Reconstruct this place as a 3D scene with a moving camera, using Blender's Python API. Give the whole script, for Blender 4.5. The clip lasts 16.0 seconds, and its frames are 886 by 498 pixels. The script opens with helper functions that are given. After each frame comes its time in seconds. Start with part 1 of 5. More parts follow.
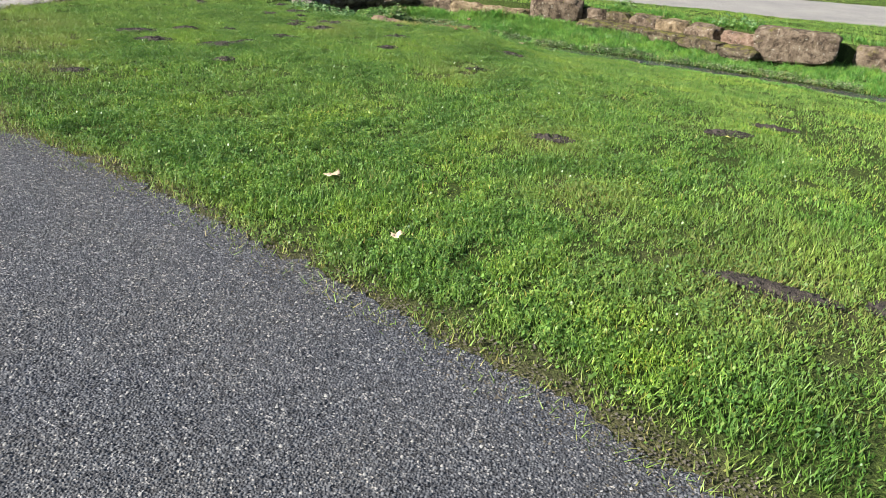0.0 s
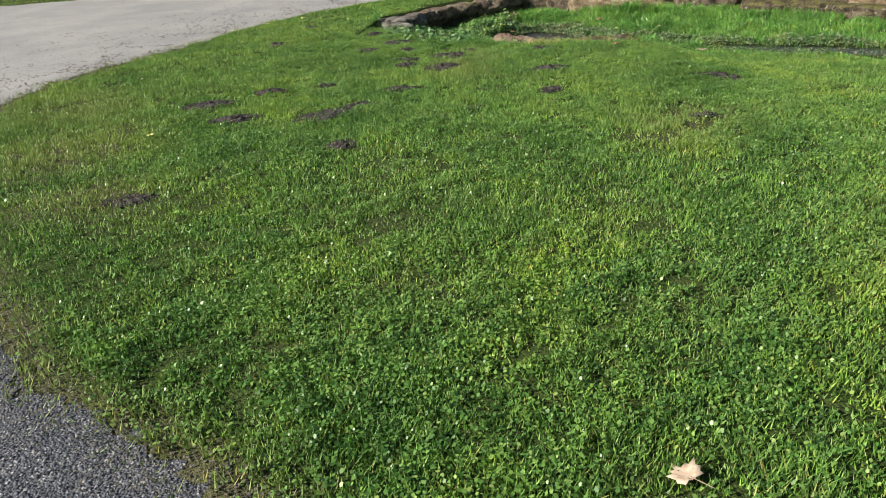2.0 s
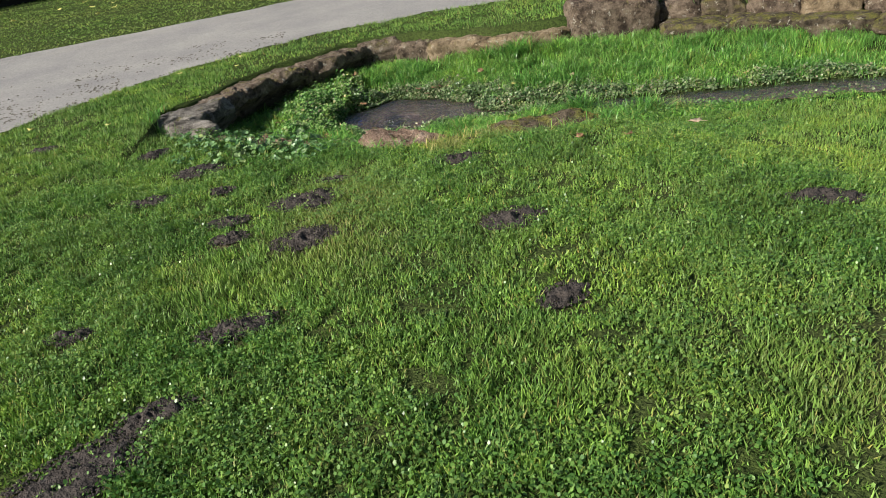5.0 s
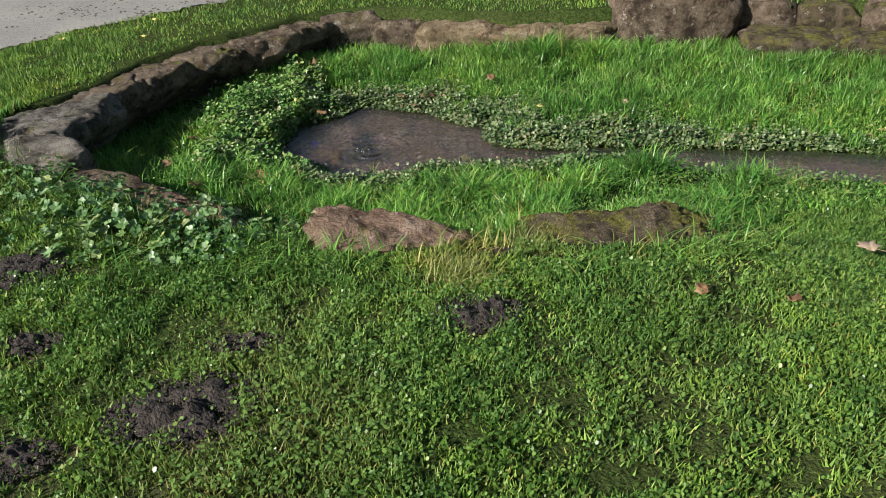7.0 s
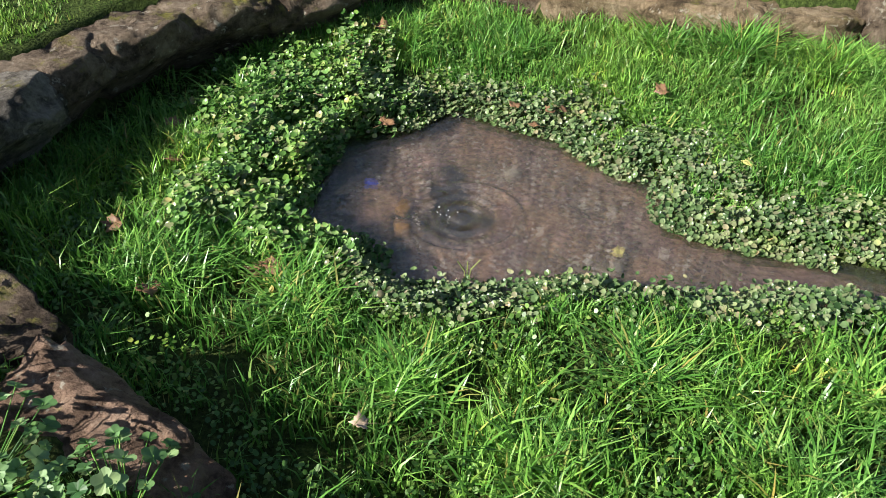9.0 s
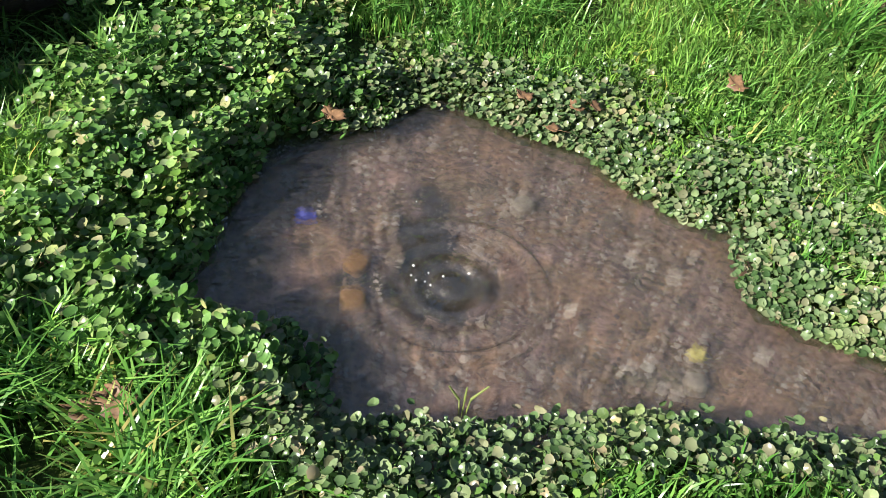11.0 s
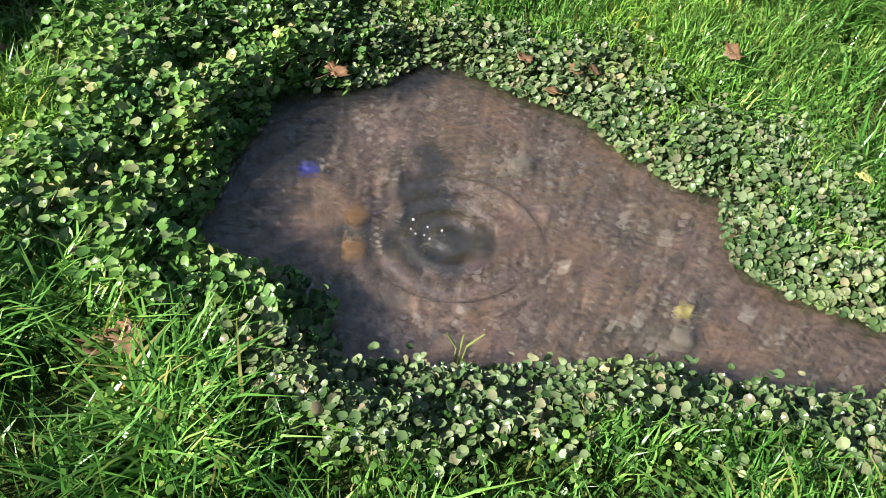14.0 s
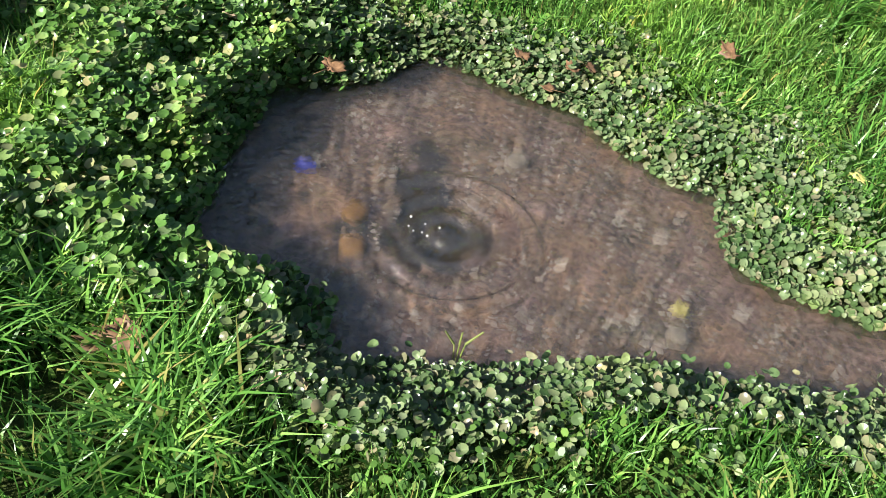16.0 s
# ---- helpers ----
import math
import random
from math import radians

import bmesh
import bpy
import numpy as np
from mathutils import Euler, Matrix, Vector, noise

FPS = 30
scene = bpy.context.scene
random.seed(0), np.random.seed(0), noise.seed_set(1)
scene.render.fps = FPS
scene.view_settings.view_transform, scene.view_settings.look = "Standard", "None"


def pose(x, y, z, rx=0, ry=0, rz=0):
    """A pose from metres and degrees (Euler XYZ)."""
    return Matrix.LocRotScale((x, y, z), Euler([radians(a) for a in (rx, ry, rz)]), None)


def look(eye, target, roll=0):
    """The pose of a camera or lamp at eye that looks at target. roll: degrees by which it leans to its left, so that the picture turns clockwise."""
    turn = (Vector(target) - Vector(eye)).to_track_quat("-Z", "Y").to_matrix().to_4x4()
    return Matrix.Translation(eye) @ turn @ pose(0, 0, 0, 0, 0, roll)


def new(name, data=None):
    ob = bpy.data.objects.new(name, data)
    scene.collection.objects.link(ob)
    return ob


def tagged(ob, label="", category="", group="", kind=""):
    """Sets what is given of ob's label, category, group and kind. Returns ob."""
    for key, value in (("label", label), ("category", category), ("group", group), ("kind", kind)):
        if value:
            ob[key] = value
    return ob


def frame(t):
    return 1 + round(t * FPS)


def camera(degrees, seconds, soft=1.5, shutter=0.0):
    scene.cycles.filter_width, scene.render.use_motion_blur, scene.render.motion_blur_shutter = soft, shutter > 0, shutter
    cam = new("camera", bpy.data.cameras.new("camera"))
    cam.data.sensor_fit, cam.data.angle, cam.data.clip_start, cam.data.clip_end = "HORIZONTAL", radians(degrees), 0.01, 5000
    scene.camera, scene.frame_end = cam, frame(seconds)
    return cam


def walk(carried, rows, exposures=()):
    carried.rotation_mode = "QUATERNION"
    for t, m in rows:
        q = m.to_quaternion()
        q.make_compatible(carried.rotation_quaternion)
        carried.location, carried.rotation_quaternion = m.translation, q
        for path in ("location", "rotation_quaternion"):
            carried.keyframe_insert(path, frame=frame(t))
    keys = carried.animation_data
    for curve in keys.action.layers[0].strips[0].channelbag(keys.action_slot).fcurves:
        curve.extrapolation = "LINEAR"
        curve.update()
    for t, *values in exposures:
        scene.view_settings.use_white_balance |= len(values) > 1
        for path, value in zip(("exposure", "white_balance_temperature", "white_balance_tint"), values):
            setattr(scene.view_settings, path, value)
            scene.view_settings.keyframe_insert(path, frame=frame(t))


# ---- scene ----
cam = camera(60.0, 16.0, soft=0.8)
PATH = [
    (0, (2.492, -5.112, 1.359), (2.271, -3.305, 0.529), 3.4),
    (0.5, (2.107, -4.621, 1.35), (1.907, -2.793, 0.563), -0.3),
    (0.6, (2.034, -4.504, 1.352), (1.794, -2.684, 0.557), -0.9),
    (1, (1.775, -4.046, 1.35), (1.449, -2.27, 0.488), -2.9),
    (1.5, (1.476, -3.544, 1.391), (1.02, -1.805, 0.514), -4.0),
    (2, (1.216, -2.966, 1.388), (0.832, -1.205, 0.52), -4.7),
    (2.5, (0.932, -2.521, 1.438), (0.423, -0.678, 0.85), -5.0),
    (3, (0.767, -2.027, 1.418), (0.613, -0.156, 0.727), -3.2),
    (3.5, (0.563, -1.496, 1.429), (0.285, 0.354, 0.72), -5.9),
    (4, (0.455, -0.998, 1.421), (0.458, 0.851, 0.659), -2.1),
    (4.5, (0.415, -0.4, 1.33), (0.52, 1.477, 0.648), -6.6),
    (4.7, (0.462, -0.166, 1.344), (0.528, 1.66, 0.53), -9.2),
    (6.8, (0.466, 1.95, 1.318), (0.688, 3.657, 0.3), -2.8),
    (7, (0.501, 2.163, 1.265), (0.661, 3.866, 0.229), -3.0),
    (7.5, (0.55, 2.65, 1.225), (0.606, 4.247, 0.022), -2.5),
    (8, (0.511, 3.126, 1.202), (0.656, 4.722, 0.005), -0.2),
    (8.5, (0.468, 3.568, 1.122), (0.546, 5.112, -0.146), 0.4),
    (9, (0.383, 3.965, 1.075), (0.432, 5.517, -0.186), 1.9),
    (9.2, (0.356, 4.152, 1.057), (0.443, 5.741, -0.154), 3.3),
    (11.3, (0.329, 4.857, 0.687), (0.54, 6.288, -0.694), 8.4),
    (11.5, (0.33, 4.852, 0.689), (0.543, 6.272, -0.704), 8.8),
    (12, (0.32, 4.834, 0.693), (0.535, 6.25, -0.703), 9.0),
    (12.5, (0.32, 4.818, 0.696), (0.535, 6.224, -0.71), 9.2),
    (13, (0.312, 4.81, 0.703), (0.536, 6.214, -0.703), 9.9),
    (13.5, (0.297, 4.808, 0.702), (0.536, 6.211, -0.703), 10.7),
    (14, (0.311, 4.799, 0.713), (0.542, 6.199, -0.696), 10.4),
    (14.5, (0.29, 4.8, 0.707), (0.542, 6.199, -0.7), 11.4),
    (15, (0.298, 4.795, 0.714), (0.545, 6.19, -0.698), 11.1),
    (15.5, (0.288, 4.8, 0.714), (0.55, 6.19, -0.7), 11.7),
    (16, (0.292, 4.804, 0.717), (0.554, 6.191, -0.7), 11.7),
]
walk(cam, [(t, look(eye, target, roll)) for t, eye, target, roll in PATH], [(0, 1.2), (1, 1.1), (1.5, 0.82), (2.5, 1.0), (3.5, 1.15), (4.5, 0.85), (7, 0.58), (8, 0.9), (9, 1.1), (11.5, 1.15), (16, 1.2)])

from mathutils.geometry import delaunay_2d_cdt

# ---- world, sun ----
SUN_TO = Vector((-0.88, -0.47, 0.0)).normalized()
SUN_EL = radians(31)
world = bpy.data.worlds.new("sky_world")
scene.world = world
world.use_nodes = True
wn = world.node_tree.nodes
wl = world.node_tree.links
wn.clear()
sky = wn.new("ShaderNodeTexSky")
sky.sky_type = "NISHITA"
sky.sun_disc = False
sky.sun_elevation = SUN_EL
sky.sun_rotation = math.atan2(SUN_TO.x, SUN_TO.y)
bg = wn.new("ShaderNodeBackground")
bg.inputs["Strength"].default_value = 0.05
wo = wn.new("ShaderNodeOutputWorld")
wl.new(sky.outputs[0], bg.inputs[0])
wl.new(bg.outputs[0], wo.inputs[0])

sun_data = bpy.data.lights.new("sun", "SUN")
sun_data.energy = 5.0
sun_data.angle = radians(0.53)
sun_data.color = (1.0, 0.95, 0.87)
sun = new("sun", sun_data)
sun_dir = Vector((SUN_TO.x * math.cos(SUN_EL), SUN_TO.y * math.cos(SUN_EL), math.sin(SUN_EL)))
sun.matrix_world = look(sun_dir * 60, (0, 0, 0))


# ---- materials ----
def mat(name):
    m = bpy.data.materials.new(name)
    m.use_nodes = True
    nt = m.node_tree
    return m, nt.nodes, nt.links, nt.nodes["Principled BSDF"]


def ramp(nodes, links, fac, stops):
    r = nodes.new("ShaderNodeValToRGB")
    while len(r.color_ramp.elements) < len(stops):
        r.color_ramp.elements.new(0.5)
    for e, (p, c) in zip(r.color_ramp.elements, stops):
        e.position = p
        e.color = (*c, 1)
    links.new(fac, r.inputs[0])
    return r.outputs[0]


def noise_tex(nodes, links, scale, detail=5, rough=0.55, warp=0.0):
    n = nodes.new("ShaderNodeTexNoise")
    n.inputs["Scale"].default_value = scale
    n.inputs["Detail"].default_value = detail
    n.inputs["Roughness"].default_value = rough
    n.inputs["Distortion"].default_value = warp
    g = nodes.new("ShaderNodeNewGeometry")
    links.new(g.outputs["Position"], n.inputs["Vector"])
    return n.outputs["Fac"]


def mixc(nodes, links, fac, a, b, mode="MIX"):
    m = nodes.new("ShaderNodeMix")
    m.data_type = "RGBA"
    m.blend_type = mode
    for sock, v in ((m.inputs["Factor"], fac), (m.inputs["A"], a), (m.inputs["B"], b)):
        if isinstance(v, bpy.types.NodeSocket):
            links.new(v, sock)
        elif isinstance(v, (int, float)):
            sock.default_value = v
        else:
            sock.default_value = (*v, 1)
    return m.outputs["Result"]


def bump(nodes, links, bsdf, height, strength, dist):
    b = nodes.new("ShaderNodeBump")
    b.inputs["Strength"].default_value = strength
    b.inputs["Distance"].default_value = dist
    links.new(height, b.inputs["Height"])
    links.new(b.outputs[0], bsdf.inputs["Normal"])


def foliage_mat(name, dark, mid, light, dry, rough=0.55, patch_scale=1.3, trans=0.25, by_object=False):
    """Leaf or blade: colour varies from piece to piece and in drifts; the 'dry' attribute yellows worn places."""
    m, n, l, p = mat(name)
    g = n.new("ShaderNodeNewGeometry")
    rnd = n.new("ShaderNodeObjectInfo").outputs["Random"] if by_object else g.outputs["Random Per Island"]
    c = ramp(n, l, rnd, [(0.0, dark), (0.5, mid), (0.88, light), (1.0, dry)])
    drift = noise_tex(n, l, patch_scale, 3)
    fine = noise_tex(n, l, patch_scale * 6, 4)
    c2 = mixc(n, l, 0.85, c, ramp(n, l, drift, [(0.32, (0.50, 0.62, 0.50)), (0.5, (1.0, 1.0, 1.0)), (0.68, (1.35, 1.15, 0.85))]), "MULTIPLY")
    c2 = mixc(n, l, 0.8, c2, ramp(n, l, fine, [(0.34, (0.55, 0.62, 0.55)), (0.5, (1.0, 1.0, 1.0)), (0.66, (1.25, 1.18, 1.0))]), "MULTIPLY")
    a = n.new("ShaderNodeAttribute")
    a.attribute_name = "dry"
    c3 = mixc(n, l, a.outputs["Fac"], c2, mixc(n, l, rnd, dry, mid))
    l.new(c3, p.inputs["Base Color"])
    p.inputs["Roughness"].default_value = rough
    p.inputs["Specular IOR Level"].default_value = 0.42
    t = n.new("ShaderNodeBsdfTranslucent")
    l.new(c3, t.inputs[0])
    mx = n.new("ShaderNodeMixShader")
    mx.inputs[0].default_value = trans
    l.new(p.outputs[0], mx.inputs[1])
    l.new(t.outputs[0], mx.inputs[2])
    l.new(mx.outputs[0], n["Material Output"].inputs[0])
    return m


def ground_mat():
    m, n, l, p = mat("thatch_soil")
    c = ramp(n, l, noise_tex(n, l, 60, 6, 0.7), [(0.3, (0.014, 0.021, 0.007)), (0.5, (0.042, 0.064, 0.017)), (0.7, (0.095, 0.130, 0.034))])
    big = ramp(n, l, noise_tex(n, l, 0.7, 4), [(0.3, (0.75, 0.85, 0.7)), (0.6, (1.1, 1.05, 1.0))])
    worn = n.new("ShaderNodeAttribute")
    worn.attribute_name = "dry"
    earth = ramp(n, l, noise_tex(n, l, 55, 6, 0.7), [(0.3, (0.055, 0.042, 0.028)), (0.5, (0.12, 0.095, 0.06)), (0.7, (0.21, 0.17, 0.105))])
    l.new(mixc(n, l, worn.outputs["Fac"], mixc(n, l, 0.8, c, big, "MULTIPLY"), earth), p.inputs["Base Color"])
    p.inputs["Roughness"].default_value = 0.95
    p.inputs["Specular IOR Level"].default_value = 0.1
    bump(n, l, p, noise_tex(n, l, 90, 4), 0.7, 0.02)
    return m


def path_mat():
    """Dark stone chip that passes into pale fine gravel further along the path."""
    m, n, l, p = mat("path_gravel")
    v = n.new("ShaderNodeTexVoronoi")
    v.inputs["Scale"].default_value = 120
    g = n.new("ShaderNodeNewGeometry")
    l.new(g.outputs["Position"], v.inputs["Vector"])
    sep = n.new("ShaderNodeSeparateColor")
    l.new(v.outputs["Color"], sep.inputs[0])
    dark = ramp(n, l, sep.outputs[0], [(0.0, (0.020, 0.021, 0.025)), (0.5, (0.060, 0.064, 0.074)), (0.85, (0.115, 0.120, 0.132)), (0.97, (0.26, 0.255, 0.25))])
    tint = ramp(n, l, noise_tex(n, l, 2.2, 5), [(0.3, (0.82, 0.85, 0.93)), (0.6, (1.1, 1.06, 1.0))])
    dark = mixc(n, l, 0.9, dark, tint, "MULTIPLY")
    pale = ramp(n, l, noise_tex(n, l, 45, 6, 0.75), [(0.3, (0.205, 0.197, 0.19)), (0.5, (0.325, 0.315, 0.30)), (0.75, (0.42, 0.41, 0.39))])
    worn = ramp(n, l, noise_tex(n, l, 1.1, 5, 0.65), [(0.3, (0.72, 0.72, 0.74)), (0.65, (1.05, 1.03, 1.0))])
    pale = mixc(n, l, 0.9, pale, worn, "MULTIPLY")
    xyz = n.new("ShaderNodeSeparateXYZ")
    l.new(g.outputs["Position"], xyz.inputs[0])
    add = n.new("ShaderNodeMath")
    add.operation = "MULTIPLY_ADD"
    l.new(noise_tex(n, l, 0.9, 4), add.inputs[0])
    add.inputs[1].default_value = 2.4
    l.new(xyz.outputs["Y"], add.inputs[2])
    mr = n.new("ShaderNodeMapRange")
    mr.inputs["From Min"].default_value = 1.6
    mr.inputs["From Max"].default_value = 4.2
    l.new(add.outputs[0], mr.inputs[0])
    l.new(mixc(n, l, mr.outputs[0], dark, pale), p.inputs["Base Color"])
    p.inputs["Roughness"].default_value = 0.85
    bump(n, l, p, v.outputs["Distance"], 0.7, 0.008)
    return m


def stone_mat(name, lo, mid, hi, moss=0.0):
    m, n, l, p = mat(name)
    c = ramp(n, l, noise_tex(n, l, 6.5, 10, 0.78, 0.1), [(0.30, tuple(0.55 * v for v in lo)), (0.42, lo), (0.53, mid), (0.70, hi)])
    sp = ramp(n, l, noise_tex(n, l, 70, 5, 0.7), [(0.3, (0.6, 0.6, 0.6)), (0.6, (1.1, 1.1, 1.1))])
    c = mixc(n, l, 0.7, c, sp, "MULTIPLY")
    lich = ramp(n, l, noise_tex(n, l, 24, 6, 0.66, 0.2), [(0.60, (0, 0, 0)), (0.66, (0.8, 0.8, 0.8))])
    dirt = ramp(n, l, noise_tex(n, l, 13, 8, 0.75, 0.2), [(0.40, (0.28, 0.26, 0.24)), (0.47, (1, 1, 1))])
    c = mixc(n, l, 0.55, c, dirt, "MULTIPLY")
    c = mixc(n, l, lich, c, (0.44, 0.42, 0.36))
    oi = n.new("ShaderNodeObjectInfo")
    c = mixc(n, l, 0.6, c, ramp(n, l, oi.outputs["Random"], [(0, (0.78, 0.76, 0.74)), (1, (1.15, 1.08, 1.0))]), "MULTIPLY")
    if moss:
        g = n.new("ShaderNodeNewGeometry")
        xyz = n.new("ShaderNodeSeparateXYZ")
        l.new(g.outputs["Normal"], xyz.inputs[0])
        mul = n.new("ShaderNodeMath")
        mul.operation = "MULTIPLY"
        l.new(xyz.outputs["Z"], mul.inputs[0])
        l.new(ramp(n, l, noise_tex(n, l, 8, 5, 0.7), [(0.62 - 0.2 * moss, (0, 0, 0)), (0.72 - 0.2 * moss, (1, 1, 1))]), mul.inputs[1])
        c = mixc(n, l, mul.outputs[0], c, ramp(n, l, noise_tex(n, l, 60, 4), [(0.35, (0.08, 0.085, 0.02)), (0.65, (0.24, 0.22, 0.05))]))
    l.new(c, p.inputs["Base Color"])
    p.inputs["Roughness"].default_value = 0.9
    p.inputs["Specular IOR Level"].default_value = 0.25
    bump(n, l, p, noise_tex(n, l, 26, 9, 0.75), 1.0, 0.045)
    return m


def plain_mat(name, lo, hi, scale=40, rough=0.85, bumpy=0.5, dist=0.006):
    m, n, l, p = mat(name)
    l.new(ramp(n, l, noise_tex(n, l, scale, 6, 0.65), [(0.3, lo), (0.7, hi)]), p.inputs["Base Color"])
    p.inputs["Roughness"].default_value = rough
    bump(n, l, p, noise_tex(n, l, scale * 2, 5), bumpy, dist)
    return m


def island_mat(name, stops, rough=0.8, spec=0.3):
    m, n, l, p = mat(name)
    g = n.new("ShaderNodeNewGeometry")
    c = ramp(n, l, g.outputs["Random Per Island"], stops)
    sp = ramp(n, l, noise_tex(n, l, 120, 3), [(0.3, (0.8, 0.8, 0.8)), (0.7, (1.1, 1.1, 1.1))])
    l.new(mixc(n, l, 0.8, c, sp, "MULTIPLY"), p.inputs["Base Color"])
    p.inputs["Roughness"].default_value = rough
    p.inputs["Specular IOR Level"].default_value = spec
    return m


def leaf_mat(name, lo, hi):
    m, n, l, p = mat(name)
    oi = n.new("ShaderNodeObjectInfo")
    c = ramp(n, l, noise_tex(n, l, 55, 5, 0.6), [(0.3, lo), (0.7, hi)])
    l.new(mixc(n, l, 0.7, c, ramp(n, l, oi.outputs["Random"], [(0, (0.7, 0.7, 0.7)), (1, (1.2, 1.15, 1.1))]), "MULTIPLY"), p.inputs["Base Color"])
    p.inputs["Roughness"].default_value = 0.6
    return m


def water_mat():
    m, n, l, p = mat("spring_water")
    n.remove(p)
    f = n.new("ShaderNodeLayerWeight")
    f.inputs["Blend"].default_value = 0.5
    gloss = n.new("ShaderNodeMath")
    gloss.operation = "POWER"
    gloss.inputs[1].default_value = 2.6
    l.new(f.outputs["Facing"], gloss.inputs[0])
    share = n.new("ShaderNodeMath")
    share.operation = "MULTIPLY_ADD"
    l.new(gloss.outputs[0], share.inputs[0])
    share.inputs[1].default_value = 0.85
    share.inputs[2].default_value = 0.17
    gl = n.new("ShaderNodeBsdfGlossy")
    gl.inputs["Roughness"].default_value = 0.03
    tr = n.new("ShaderNodeBsdfTransparent")
    tr.inputs[0].default_value = (0.90, 0.88, 0.84, 1)
    h1 = noise_tex(n, l, 38, 4, 0.6, 0.8)
    h2 = noise_tex(n, l, 120, 3, 0.6, 0.5)
    ad = n.new("ShaderNodeMath")
    ad.operation = "MULTIPLY_ADD"
    l.new(h2, ad.inputs[0])
    ad.inputs[1].default_value = 0.35
    # rings that run out from the bubbling vent
    where = n.new("ShaderNodeNewGeometry")
    away = n.new("ShaderNodeVectorMath")
    away.operation = "DISTANCE"
    away.inputs[1].default_value = (0.50, 5.90, -0.37)
    l.new(where.outputs["Position"], away.inputs[0])
    turns = n.new("ShaderNodeMath")
    turns.operation = "MULTIPLY_ADD"
    turns.inputs[1].default_value = 105.0
    l.new(away.outputs["Value"], turns.inputs[0])
    l.new(noise_tex(n, l, 9, 3, 0.6), turns.inputs[2])
    swell = n.new("ShaderNodeMath")
    swell.operation = "SINE"
    l.new(turns.outputs[0], swell.inputs[0])
    fade = n.new("ShaderNodeMapRange")
    fade.inputs["From Min"].default_value = 0.04
    fade.inputs["From Max"].default_value = 0.27
    fade.inputs["To Min"].default_value = 0.8
    fade.inputs["To Max"].default_value = 0.02
    l.new(away.outputs["Value"], fade.inputs["Value"])
    rings = n.new("ShaderNodeMath")
    rings.operation = "MULTIPLY_ADD"
    l.new(swell.outputs[0], rings.inputs[0])
    l.new(fade.outputs["Result"], rings.inputs[1])
    l.new(h1, rings.inputs[2])
    l.new(rings.outputs[0], ad.inputs[2])
    b = n.new("ShaderNodeBump")
    b.inputs["Strength"].default_value = 0.8
    b.inputs["Distance"].default_value = 0.02
    l.new(ad.outputs[0], b.inputs["Height"])
    l.new(b.outputs[0], gl.inputs["Normal"])
    b3 = n.new("ShaderNodeBump")
    b3.inputs["Strength"].default_value = 0.28
    b3.inputs["Distance"].default_value = 0.012
    l.new(ad.outputs[0], b3.inputs["Height"])
    l.new(b3.outputs[0], f.inputs["Normal"])
    bend = n.new("ShaderNodeBsdfRefraction")
    bend.inputs["IOR"].default_value = 1.33
    bend.inputs["Roughness"].default_value = 0.02
    bend.inputs[0].default_value = (0.90, 0.88, 0.84, 1)
    l.new(b3.outputs[0], bend.inputs["Normal"])
    clear = n.new("ShaderNodeMixShader")
    clear.inputs[0].default_value = 0.5
    l.new(tr.outputs[0], clear.inputs[1])
    l.new(bend.outputs[0], clear.inputs[2])
    silt = n.new("ShaderNodeBsdfDiffuse")
    silt.inputs[0].default_value = (0.20, 0.172, 0.152, 1)
    b2 = n.new("ShaderNodeBump")
    b2.inputs["Strength"].default_value = 1.0
    b2.inputs["Distance"].default_value = 0.02
    l.new(ad.outputs[0], b2.inputs["Height"])
    l.new(b2.outputs[0], silt.inputs["Normal"])
    body = n.new("ShaderNodeMixShader")
    body.inputs[0].default_value = 0.10
    l.new(clear.outputs[0], body.inputs[1])
    l.new(silt.outputs[0], body.inputs[2])
    mx = n.new("ShaderNodeMixShader")
    l.new(share.outputs[0], mx.inputs[0])
    l.new(body.outputs[0], mx.inputs[1])
    l.new(gl.outputs[0], mx.inputs[2])
    l.new(mx.outputs[0], n["Material Output"].inputs[0])
    return m


def bed_mat():
    m, n, l, p = mat("pool_bed_silt")
    c = ramp(n, l, noise_tex(n, l, 26, 6, 0.72, 1.2), [(0.36, (0.07, 0.052, 0.045)), (0.5, (0.27, 0.195, 0.172)), (0.63, (0.52, 0.40, 0.36))])
    tint = ramp(n, l, noise_tex(n, l, 5, 4, 0.6, 0.5), [(0.32, (0.75, 0.85, 0.70)), (0.46, (1.15, 0.95, 0.72)), (0.56, (1.0, 0.9, 0.95)), (0.7, (1.2, 1.02, 1.0))])
    bed_dark = n.new("ShaderNodeAttribute")
    bed_dark.attribute_name = "bed_dark"
    l.new(mixc(n, l, bed_dark.outputs["Fac"], mixc(n, l, 1.0, c, tint, "MULTIPLY"), (0.020, 0.019, 0.014)), p.inputs["Base Color"])
    p.inputs["Roughness"].default_value = 0.85
    bump(n, l, p, noise_tex(n, l, 60, 5, 0.7), 0.5, 0.01)
    return m


